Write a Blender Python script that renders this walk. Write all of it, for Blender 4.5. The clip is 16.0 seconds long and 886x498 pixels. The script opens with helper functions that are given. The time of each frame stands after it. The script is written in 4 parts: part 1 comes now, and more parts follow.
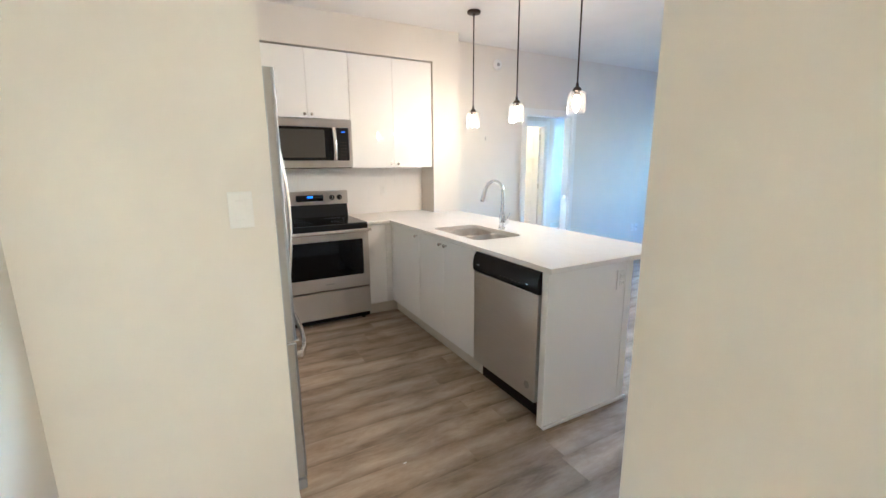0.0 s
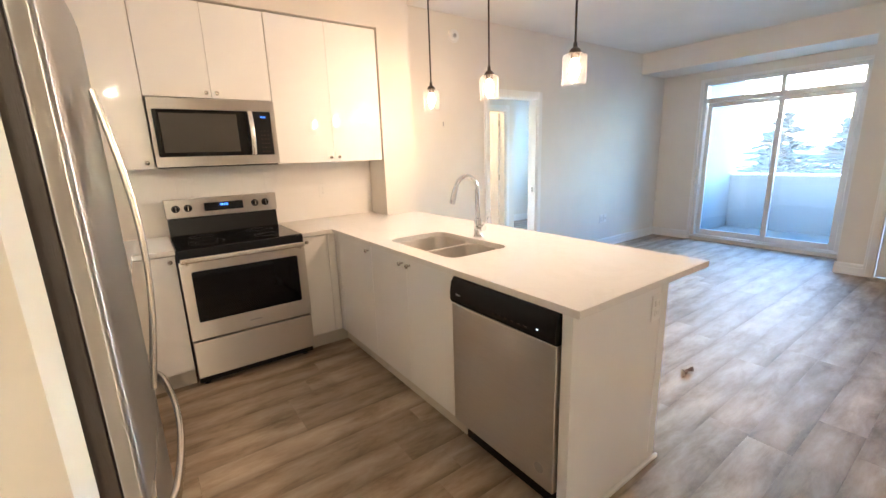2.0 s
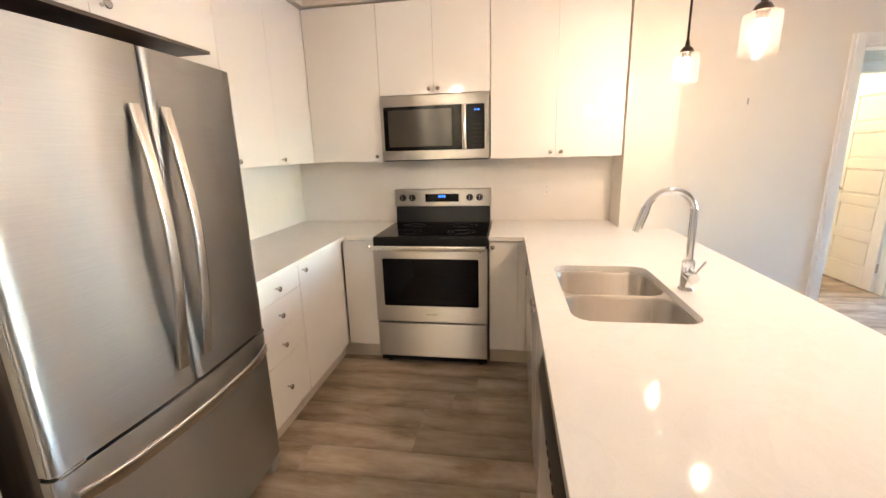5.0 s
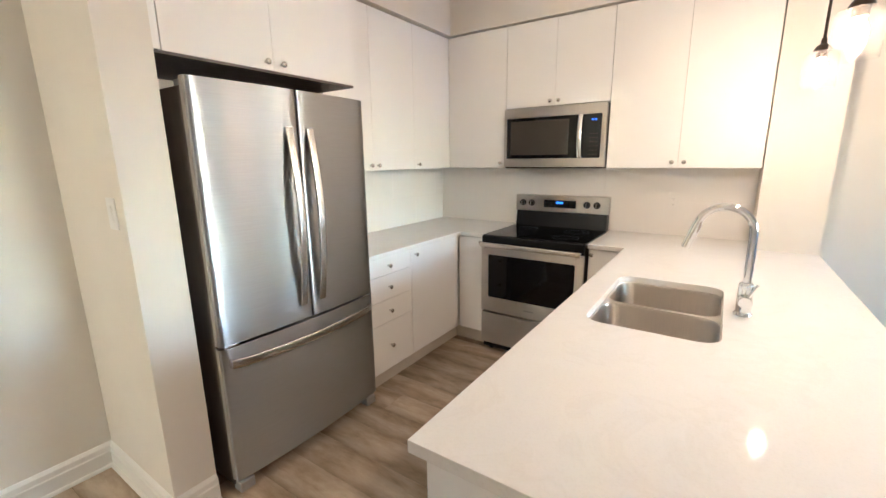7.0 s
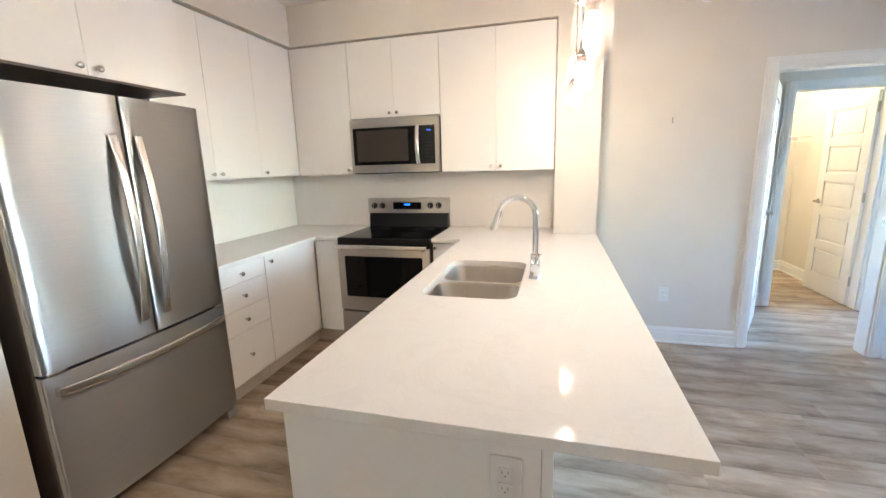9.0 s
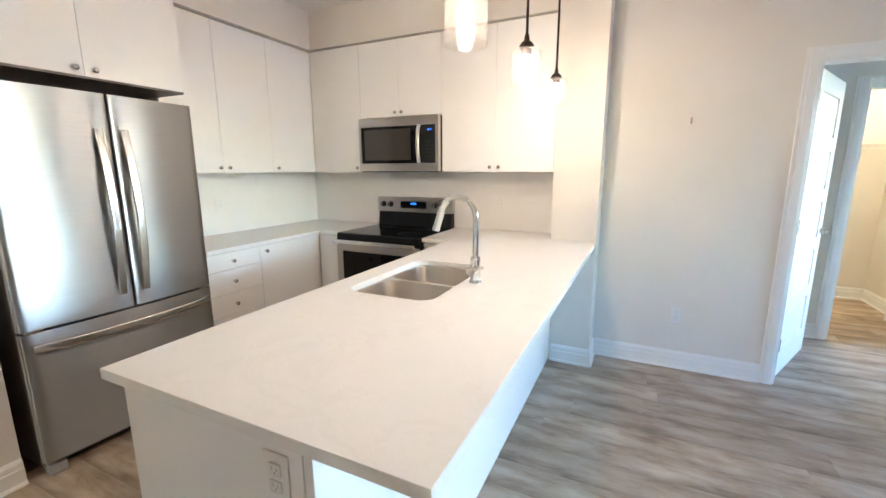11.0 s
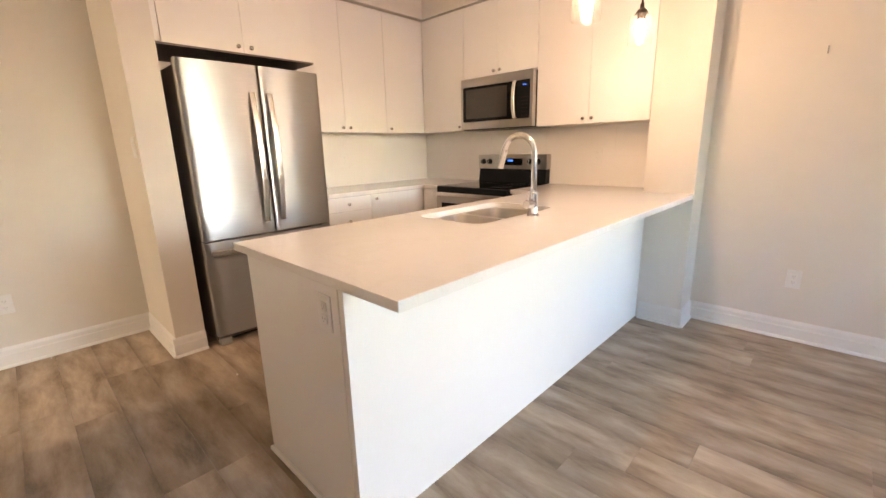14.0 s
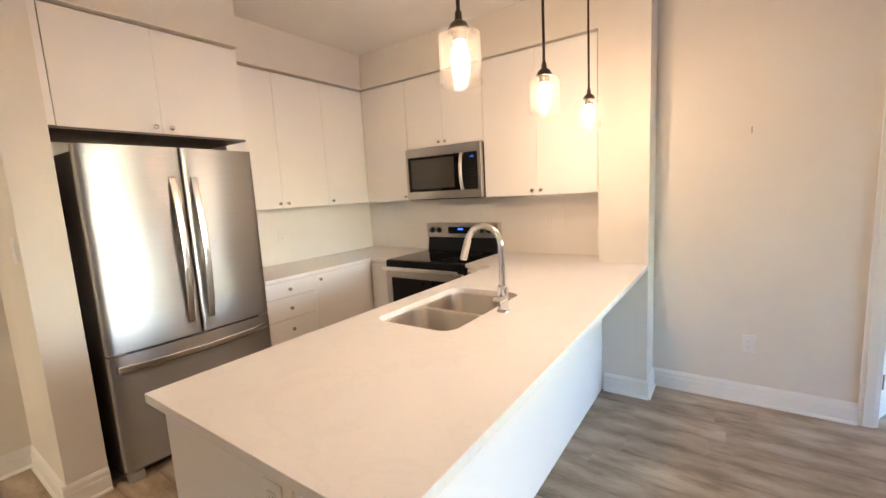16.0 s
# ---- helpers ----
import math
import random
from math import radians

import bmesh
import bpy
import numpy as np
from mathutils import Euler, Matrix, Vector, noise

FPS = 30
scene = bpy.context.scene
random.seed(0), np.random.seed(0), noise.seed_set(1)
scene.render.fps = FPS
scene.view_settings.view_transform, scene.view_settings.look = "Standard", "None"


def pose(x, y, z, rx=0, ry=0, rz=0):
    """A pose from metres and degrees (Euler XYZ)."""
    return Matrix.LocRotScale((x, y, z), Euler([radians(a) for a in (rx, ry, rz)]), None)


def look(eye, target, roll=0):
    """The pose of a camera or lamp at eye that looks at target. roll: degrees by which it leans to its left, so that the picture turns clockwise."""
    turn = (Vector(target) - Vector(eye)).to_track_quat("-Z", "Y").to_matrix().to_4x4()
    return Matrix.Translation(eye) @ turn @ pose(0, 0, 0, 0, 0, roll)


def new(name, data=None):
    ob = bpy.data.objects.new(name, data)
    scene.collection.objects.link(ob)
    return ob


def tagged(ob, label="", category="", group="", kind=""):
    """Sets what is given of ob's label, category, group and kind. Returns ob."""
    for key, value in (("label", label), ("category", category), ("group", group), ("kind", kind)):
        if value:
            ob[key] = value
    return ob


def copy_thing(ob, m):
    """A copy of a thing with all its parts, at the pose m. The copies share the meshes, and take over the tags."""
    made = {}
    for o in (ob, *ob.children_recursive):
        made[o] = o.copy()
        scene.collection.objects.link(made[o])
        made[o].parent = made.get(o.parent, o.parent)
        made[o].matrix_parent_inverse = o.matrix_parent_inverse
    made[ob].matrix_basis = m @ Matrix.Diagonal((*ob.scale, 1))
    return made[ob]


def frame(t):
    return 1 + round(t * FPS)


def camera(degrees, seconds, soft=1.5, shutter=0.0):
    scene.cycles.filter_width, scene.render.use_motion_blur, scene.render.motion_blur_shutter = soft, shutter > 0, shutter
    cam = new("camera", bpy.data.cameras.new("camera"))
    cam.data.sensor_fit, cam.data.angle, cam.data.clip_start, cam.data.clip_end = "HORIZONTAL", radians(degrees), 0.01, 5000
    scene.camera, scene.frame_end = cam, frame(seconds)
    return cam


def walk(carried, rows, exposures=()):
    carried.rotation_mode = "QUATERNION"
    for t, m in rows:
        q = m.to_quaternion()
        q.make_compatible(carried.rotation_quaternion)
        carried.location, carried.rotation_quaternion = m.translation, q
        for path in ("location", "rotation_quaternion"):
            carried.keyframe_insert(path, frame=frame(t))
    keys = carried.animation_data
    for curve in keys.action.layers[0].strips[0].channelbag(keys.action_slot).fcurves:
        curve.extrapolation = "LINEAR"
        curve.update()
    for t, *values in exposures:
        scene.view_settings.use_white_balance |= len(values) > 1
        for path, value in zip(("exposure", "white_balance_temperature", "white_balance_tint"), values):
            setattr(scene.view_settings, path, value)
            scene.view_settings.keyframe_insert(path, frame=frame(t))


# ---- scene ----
cam = camera(94.0, 16.0)
PATH = [
    (0, (0.38, -4.252, 1.427), (1.323, -2.535, 1.023), -0.4),
    (0.5, (0.485, -4.055, 1.434), (1.289, -2.269, 1.029), -0.9),
    (1, (0.551, -3.888, 1.431), (1.325, -2.093, 1.007), -1.3),
    (1.5, (0.622, -3.675, 1.438), (1.584, -1.973, 1.018), -1.9),
    (2, (0.707, -3.55, 1.428), (1.843, -1.966, 0.979), -1.9),
    (2.5, (0.827, -3.455, 1.441), (1.844, -1.795, 0.984), -1.1),
    (2.6, (0.856, -3.433, 1.434), (1.831, -1.744, 0.987), -1.1),
    (3, (0.988, -3.368, 1.436), (1.848, -1.626, 0.962), -1.9),
    (3.5, (1.143, -3.283, 1.424), (1.756, -1.439, 0.948), -1.7),
    (4, (1.307, -3.235, 1.447), (1.581, -1.308, 0.985), -2.0),
    (6.5, (2.195, -3.261, 1.461), (1.232, -1.566, 1.014), -0.6),
    (7, (2.27, -3.344, 1.464), (1.172, -1.727, 1.041), -0.7),
    (7.5, (2.292, -3.433, 1.465), (1.258, -1.767, 1.069), -0.9),
    (8, (2.315, -3.493, 1.461), (1.472, -1.722, 1.071), -0.9),
    (8.5, (2.369, -3.528, 1.468), (1.754, -1.667, 1.071), -1.2),
    (8.7, (2.397, -3.531, 1.46), (1.882, -1.641, 1.059), -1.6),
    (10.8, (2.972, -3.33, 1.419), (2.184, -1.527, 1.062), -0.7),
    (11, (3.014, -3.287, 1.41), (2.165, -1.516, 1.034), -0.2),
    (11.5, (3.129, -3.273, 1.343), (2.014, -1.669, 0.913), -0.0),
    (12, (3.351, -3.269, 1.262), (2.061, -1.829, 0.747), 0.4),
    (12.5, (3.424, -3.309, 1.24), (2.113, -1.882, 0.745), -0.8),
    (13, (3.404, -3.332, 1.228), (2.1, -1.899, 0.731), -1.3),
    (13.5, (3.413, -3.331, 1.238), (2.084, -1.917, 0.753), -0.9),
    (14, (3.42, -3.332, 1.241), (2.073, -1.931, 0.767), -1.4),
    (14.5, (3.434, -3.323, 1.243), (2.087, -1.917, 0.788), -1.9),
    (15, (3.414, -3.294, 1.265), (2.092, -1.843, 0.88), -2.3),
    (15.5, (3.324, -3.245, 1.393), (2.039, -1.747, 1.064), -2.9),
    (16, (3.186, -3.202, 1.448), (2.043, -1.583, 1.178), -3.1),
]
EXPOSURES = [(0, 6.38, 4700, 0), (1.0, 6.4, 5200, 1), (2.0, 6.42, 5800, 7), (3.0, 6.44, 6050, 11), (4.0, 6.44, 5950, 9), (6.5, 6.28, 5180, 3),
             (8.0, 6.28, 5050, 2), (11.0, 6.2, 4950, 1), (12.5, 6.1, 5950, 10), (15.0, 6.04, 6500, 15), (16.0, 6.03, 6050, 10)]
walk(cam, [(t, look(e, g, r)) for t, e, g, r in PATH], EXPOSURES)


# ---- world and lights ----
SUN_ELEV, SUN_AZ = radians(11), radians(8)
world = bpy.data.worlds.new("overcast_sky")
scene.world = world
world.use_nodes = True
wn = world.node_tree.nodes
sky = wn.new("ShaderNodeTexSky")
sky.sky_type = "NISHITA"
sky.sun_disc = False
sky.sun_elevation = SUN_ELEV
sky.sun_rotation = radians(82)
sky.air_density, sky.dust_density, sky.ozone_density = 1.3, 0.3, 3.5
sky_tint = wn.new("ShaderNodeMixRGB")
sky_tint.blend_type = "MULTIPLY"
sky_tint.inputs[0].default_value = 1.0
sky_tint.inputs[2].default_value = (0.85, 0.915, 1.13, 1)
world.node_tree.links.new(sky.outputs[0], sky_tint.inputs[1])
world.node_tree.links.new(sky_tint.outputs[0], wn["Background"].inputs[0])
wn["Background"].inputs[1].default_value = 0.076
sun = bpy.data.lights.new("sun", "SUN")
sun.energy, sun.angle, sun.color = 0.056, radians(28), (1.0, 0.99, 0.97)
sun_ob = new("sun", sun)
sun_ob.matrix_world = look((30 * math.cos(SUN_AZ), 30 * math.sin(SUN_AZ), 30 * math.tan(SUN_ELEV)), (0, 0, 0))
BULB = 6.4

# ---- materials ----
def nodes_of(name):
    m = bpy.data.materials.new(name)
    m.use_nodes = True
    nt = m.node_tree
    return m, nt, nt.nodes["Principled BSDF"]


def coords(nt, scale=(1, 1, 1)):
    tc = nt.nodes.new("ShaderNodeTexCoord")
    mp = nt.nodes.new("ShaderNodeMapping")
    mp.inputs["Scale"].default_value = scale
    nt.links.new(tc.outputs["Object"], mp.inputs[0])
    return mp.outputs[0]


def noise_node(nt, vec, scale, detail=4, rough=0.55, distortion=0.0):
    n = nt.nodes.new("ShaderNodeTexNoise")
    n.inputs["Scale"].default_value = scale
    n.inputs["Detail"].default_value = detail
    n.inputs["Roughness"].default_value = rough
    n.inputs["Distortion"].default_value = distortion
    nt.links.new(vec, n.inputs["Vector"])
    return n.outputs[0]


def ramp_node(nt, fac, stops):
    r = nt.nodes.new("ShaderNodeValToRGB")
    while len(r.color_ramp.elements) < len(stops):
        r.color_ramp.elements.new(0.5)
    for e, (p, c) in zip(r.color_ramp.elements, stops):
        e.position, e.color = p, (*c, 1)
    nt.links.new(fac, r.inputs[0])
    return r.outputs[0]


def span(nt, fac, a, b):
    r = nt.nodes.new("ShaderNodeMapRange")
    r.inputs["To Min"].default_value, r.inputs["To Max"].default_value = a, b
    nt.links.new(fac, r.inputs["Value"])
    return r.outputs[0]


def bump(nt, bsdf, height, strength, distance=0.001):
    b = nt.nodes.new("ShaderNodeBump")
    b.inputs["Strength"].default_value, b.inputs["Distance"].default_value = strength, distance
    nt.links.new(height, b.inputs["Height"])
    nt.links.new(b.outputs[0], bsdf.inputs["Normal"])
    return b


def shade(c, f):
    return tuple(min(1.0, v * f) for v in c)


def painted(name, color, rough=0.6, grain=220, relief=0.25, patch=0.04, metal=0.0, coat=0.0, stretch=(1, 1, 1)):
    """A surface of one colour with slow patchiness, fine grain in its relief and uneven gloss."""
    m, nt, b = nodes_of(name)
    v = coords(nt, stretch)
    big = noise_node(nt, v, 1.7, 3)
    fine = noise_node(nt, v, grain, 3)
    nt.links.new(ramp_node(nt, big, [(0.3, shade(color, 1 - patch)), (0.7, shade(color, 1 + patch * 0.6))]), b.inputs["Base Color"])
    nt.links.new(span(nt, noise_node(nt, v, 9, 4), rough * 0.85, min(1, rough * 1.15)), b.inputs["Roughness"])
    bump(nt, b, fine, relief, 0.0006)
    b.inputs["Metallic"].default_value = metal
    b.inputs["Coat Weight"].default_value = coat
    b.inputs["Coat Roughness"].default_value = 0.06
    return m


def steel(name, color, rough=0.24, upright=True):
    """Brushed stainless steel: stretched grain, highlights drawn out across the brushing."""
    m, nt, b = nodes_of(name)
    v = coords(nt, (2, 2, 260) if upright else (260, 2, 2))
    grain = noise_node(nt, v, 3.0, 4, 0.6)
    v2 = coords(nt)
    nt.links.new(ramp_node(nt, grain, [(0.25, shade(color, 0.9)), (0.75, shade(color, 1.06))]), b.inputs["Base Color"])
    nt.links.new(span(nt, noise_node(nt, v2, 4, 3), rough * 0.85, rough * 1.2), b.inputs["Roughness"])
    b.inputs["Metallic"].default_value = 1.0
    b.inputs["Anisotropic"].default_value = 0.98
    b.inputs["Anisotropic Rotation"].default_value = 0.25
    tg = nt.nodes.new("ShaderNodeTangent")
    tg.direction_type, tg.axis = "RADIAL", "Z"
    nt.links.new(tg.outputs[0], b.inputs["Tangent"])
    wob = nt.nodes.new("ShaderNodeMath")
    wob.operation = "MULTIPLY_ADD"
    wob.inputs[1].default_value = 0.03
    nt.links.new(grain, wob.inputs[0])
    nt.links.new(noise_node(nt, v2, 2.2, 1), wob.inputs[2])
    bump(nt, b, wob.outputs[0], 0.5, 0.012)
    return m


def plank_mat():
    m, nt, b = nodes_of("oak_look_vinyl")
    info = nt.nodes.new("ShaderNodeObjectInfo")
    tc = nt.nodes.new("ShaderNodeTexCoord")
    add = nt.nodes.new("ShaderNodeVectorMath")
    add.operation = "MULTIPLY_ADD"
    nt.links.new(info.outputs["Random"], add.inputs[0])
    add.inputs[1].default_value = (37.0, 91.0, 13.0)
    nt.links.new(tc.outputs["Object"], add.inputs[2])
    mp = nt.nodes.new("ShaderNodeMapping")
    mp.inputs["Scale"].default_value = (1.1, 3.6, 1.0)
    nt.links.new(add.outputs[0], mp.inputs[0])
    figure = noise_node(nt, mp.outputs[0], 2.6, 6, 0.64, 0.25)
    mp2 = nt.nodes.new("ShaderNodeMapping")
    mp2.inputs["Scale"].default_value = (3.0, 70.0, 1.0)
    nt.links.new(add.outputs[0], mp2.inputs[0])
    grain = noise_node(nt, mp2.outputs[0], 2.5, 4, 0.65)
    mix = nt.nodes.new("ShaderNodeMath")
    mix.operation = "MULTIPLY_ADD"
    mix.inputs[1].default_value = 0.09
    nt.links.new(grain, mix.inputs[0])
    nt.links.new(figure, mix.inputs[2])
    col = ramp_node(nt, mix.outputs[0], [(0.32, (0.19, 0.142, 0.098)), (0.52, (0.355, 0.278, 0.202)), (0.73, (0.485, 0.398, 0.308))])
    hsv = nt.nodes.new("ShaderNodeHueSaturation")
    nt.links.new(col, hsv.inputs["Color"])
    sep = nt.nodes.new("ShaderNodeSeparateXYZ")
    nt.links.new(tc.outputs["Object"], sep.inputs[0])
    across = nt.nodes.new("ShaderNodeMath")
    across.operation = "MULTIPLY_ADD"
    across.inputs[1].default_value, across.inputs[2].default_value = 1 / 0.18, 0.5
    nt.links.new(sep.outputs["Y"], across.inputs[0])
    wrap = nt.nodes.new("ShaderNodeMath")
    wrap.operation = "FRACT"
    nt.links.new(across.outputs[0], wrap.inputs[0])
    sway = nt.nodes.new("ShaderNodeMath")
    sway.operation = "MULTIPLY_ADD"
    sway.inputs[1].default_value = 0.22
    nt.links.new(figure, sway.inputs[0])
    nt.links.new(wrap.outputs[0], sway.inputs[2])
    edge = ramp_node(nt, sway.outputs[0], [(0.08, (0.68, 0.68, 0.68)), (0.3, (0.93, 0.93, 0.93)), (0.62, (1.08, 1.08, 1.08)), (0.98, (0.97, 0.97, 0.97)), (1.0, (0.9, 0.9, 0.9))])
    tint = nt.nodes.new("ShaderNodeMath")
    tint.operation = "MULTIPLY"
    nt.links.new(edge, tint.inputs[0])
    nt.links.new(span(nt, info.outputs["Random"], 0.82, 1.16), tint.inputs[1])
    nt.links.new(tint.outputs[0], hsv.inputs["Value"])
    nt.links.new(hsv.outputs[0], b.inputs["Base Color"])
    nt.links.new(span(nt, grain, 0.52, 0.68), b.inputs["Roughness"])
    b.inputs["Specular IOR Level"].default_value = 0.26
    bump(nt, b, grain, 0.25, 0.0008)
    return m


def quartz_mat():
    m, nt, b = nodes_of("white_quartz")
    v = coords(nt)
    veins = noise_node(nt, v, 2.3, 6, 0.62, 1.6)
    specks = noise_node(nt, v, 160, 2)
    c = ramp_node(nt, veins, [(0.3, (0.805, 0.785, 0.748)), (0.5, (0.82, 0.80, 0.765)), (0.54, (0.795, 0.773, 0.735)), (0.6, (0.82, 0.80, 0.765))])
    mx = nt.nodes.new("ShaderNodeMixRGB")
    mx.blend_type = "MULTIPLY"
    mx.inputs[0].default_value = 0.25
    nt.links.new(c, mx.inputs[1])
    nt.links.new(ramp_node(nt, specks, [(0.3, (0.88, 0.87, 0.85)), (0.5, (1, 1, 1))]), mx.inputs[2])
    nt.links.new(mx.outputs[0], b.inputs["Base Color"])
    nt.links.new(span(nt, noise_node(nt, v, 11, 4), 0.055, 0.085), b.inputs["Roughness"])
    bump(nt, b, specks, 0.015, 0.0003)
    b.inputs["Specular IOR Level"].default_value = 0.07
    return m


def glass_mat(name, tint=(0.93, 0.97, 0.96), haze=0.0, clear=0.9):
    """Thin clear glass: light goes straight on, with a gloss that grows at grazing angles."""
    m, nt, b = nodes_of(name)
    nt.nodes.remove(b)
    out = nt.nodes["Material Output"]
    tr = nt.nodes.new("ShaderNodeBsdfTransparent")
    tr.inputs[0].default_value = (*tint, 1)
    gl = nt.nodes.new("ShaderNodeBsdfGlossy")
    gl.inputs["Roughness"].default_value = 0.03
    lw = nt.nodes.new("ShaderNodeLayerWeight")
    lw.inputs[0].default_value = 0.5
    pw = nt.nodes.new("ShaderNodeMath")
    pw.operation = "POWER"
    pw.inputs[1].default_value = 4.0
    nt.links.new(lw.outputs["Facing"], pw.inputs[0])
    mx = nt.nodes.new("ShaderNodeMixShader")
    nt.links.new(span(nt, pw.outputs[0], 0.045, 0.6), mx.inputs[0])
    nt.links.new(tr.outputs[0], mx.inputs[1])
    nt.links.new(gl.outputs[0], mx.inputs[2])
    last = mx.outputs[0]
    if haze:
        tl = nt.nodes.new("ShaderNodeBsdfTranslucent")
        tl.inputs[0].default_value = (0.95, 0.93, 0.9, 1)
        mh = nt.nodes.new("ShaderNodeMixShader")
        nt.links.new(span(nt, noise_node(nt, coords(nt), 60, 2), haze * 0.7, haze * 1.3), mh.inputs[0])
        nt.links.new(last, mh.inputs[1])
        nt.links.new(tl.outputs[0], mh.inputs[2])
        last = mh.outputs[0]
    nt.links.new(last, out.inputs[0])
    return m


def glow(name, color, power):
    m, nt, b = nodes_of(name)
    b.inputs["Base Color"].default_value = (*color, 1)
    b.inputs["Emission Color"].default_value = (*color, 1)
    b.inputs["Emission Strength"].default_value = power
    return m


WALL = painted("greige_wall_paint", (0.76, 0.718, 0.645), 0.62, 300, 0.22)
CEIL = painted("ceiling_paint", (0.80, 0.78, 0.74), 0.85, 120, 0.5)
TRIM = painted("white_trim_paint", (0.82, 0.81, 0.78), 0.35, 180, 0.1)
LACQ = painted("white_gloss_laminate", (0.89, 0.875, 0.845), 0.035, 90, 0.01, 0.015, 0, 0.0)
# White laminate of the toe kicks, with the recess shade put into its colour.
KICK = painted("shaded_kick_laminate", (0.62, 0.57, 0.49), 0.5, 140, 0.15)
INSIDE = painted("melamine", (0.76, 0.74, 0.70), 0.5)
TILE = painted("glazed_wall_tile", (0.86, 0.84, 0.805), 0.1, 14, 0.06, 0.02, 0, 0.4)
GROUT = painted("white_grout", (0.79, 0.77, 0.735), 0.6)
QUARTZ = quartz_mat()
PLANK = plank_mat()
SUBFLOOR = painted("dark_underlay", (0.06, 0.05, 0.045), 0.8)
STEEL = steel("brushed_steel", (0.585, 0.555, 0.515), 0.33)
STEEL_F = steel("refrigerator_steel", (0.43, 0.44, 0.45), 0.33)
STEEL_S = steel("sink_steel", (0.68, 0.645, 0.60), 0.33, False)
STEEL_H = painted("satin_steel", (0.72, 0.70, 0.67), 0.24, 400, 0.03, 0.02, 1.0)
CHROME = painted("chrome", (0.78, 0.79, 0.8), 0.05, 60, 0.0, 0.01, 1.0)
NICKEL = painted("brushed_nickel", (0.56, 0.54, 0.51), 0.25, 300, 0.05, 0.02, 1.0)
BLACK = painted("black_enamel", (0.006, 0.006, 0.0065), 0.3, 90, 0.03)
BLACK_G = painted("black_glass", (0.004, 0.004, 0.0045), 0.05, 30, 0.0, 0.02)
SMOKE = painted("smoked_oven_glass", (0.058, 0.052, 0.045), 0.07, 30, 0.0, 0.02)
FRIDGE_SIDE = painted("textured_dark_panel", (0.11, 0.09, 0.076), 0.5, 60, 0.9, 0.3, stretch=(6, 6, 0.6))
DOORSIDE = painted("satin_grey_edge", (0.36, 0.335, 0.30), 0.5, 300, 0.05, 0.02, 0.0)
PLASTIC = painted("white_plastic", (0.8, 0.79, 0.76), 0.35, 120, 0.05)
GREY = painted("grey_plastic", (0.35, 0.34, 0.33), 0.45)
DARK = painted("dark_bronze", (0.045, 0.032, 0.025), 0.38, 200, 0.1, 0.1, 0.7)
FRAME = painted("vinyl_window_frame", (0.78, 0.79, 0.79), 0.4, 150, 0.08)
CONCRETE = painted("painted_concrete", (0.28, 0.31, 0.33), 0.85, 40, 0.6, 0.1)
GROUND = painted("winter_ground", (0.45, 0.46, 0.46), 0.9, 3, 0.5, 0.25)
BARK = painted("bark", (0.09, 0.07, 0.055), 0.9, 30, 0.8, 0.2)
NEEDLE = painted("spruce_needles", (0.10, 0.13, 0.13), 0.7, 20, 0.4, 0.3)
LEAFM = painted("dry_leaf", (0.16, 0.09, 0.05), 0.7, 80, 0.3, 0.3)
RAIL = painted("charcoal_steel_strip", (0.055, 0.07, 0.085), 0.35, 200, 0.1, 0.1)
WIRE = painted("white_coated_wire", (0.8, 0.79, 0.77), 0.35)
LACQ.node_tree.nodes["Principled BSDF"].inputs["Specular IOR Level"].default_value = 0.42
for dark_one in (BLACK, BLACK_G):
    dark_one.node_tree.nodes["Principled BSDF"].inputs["Specular IOR Level"].default_value = 0.22
# Translucent haze in the panes imitates glare that pales the view outside.
GLASS = glass_mat("hazed_window_glass", haze=0.034)
SHADE = glass_mat("lamp_glass", (0.99, 0.985, 0.975), 0.0045)
BULBM = glow("warm_bulb", (1.0, 0.66, 0.42), BULB)
LED = glow("blue_display", (0.06, 0.22, 1.0), 0.03)
LEDW = glow("white_indicator", (0.8, 0.9, 1.0), 0.06)
# Lamp added out of view to brighten the hall and kitchen.
HALL_FILLM = glow("hall_fill_diffuser", (1.0, 0.79, 0.56), 15)
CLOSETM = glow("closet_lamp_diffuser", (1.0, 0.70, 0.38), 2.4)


# ---- helpers of the build ----
def slab(bm, x0, y0, z0, x1, y1, z1, b=0.0, seg=1):
    x0, x1, y0, y1, z0, z1 = min(x0, x1), max(x0, x1), min(y0, y1), max(y0, y1), min(z0, z1), max(z0, z1)
    m = Matrix.Translation(((x0 + x1) / 2, (y0 + y1) / 2, (z0 + z1) / 2)) @ Matrix.Diagonal((x1 - x0, y1 - y0, z1 - z0, 1))
    g = bmesh.ops.create_cube(bm, size=1, matrix=m)
    if b:
        edges = list({e for v in g["verts"] for e in v.link_edges})
        bmesh.ops.bevel(bm, geom=edges, offset=b, segments=seg, affect="EDGES", profile=0.5)
    return bm


def box(x0, y0, z0, x1, y1, z1, b=0.0, seg=1):
    return slab(bmesh.new(), x0, y0, z0, x1, y1, z1, b, seg)


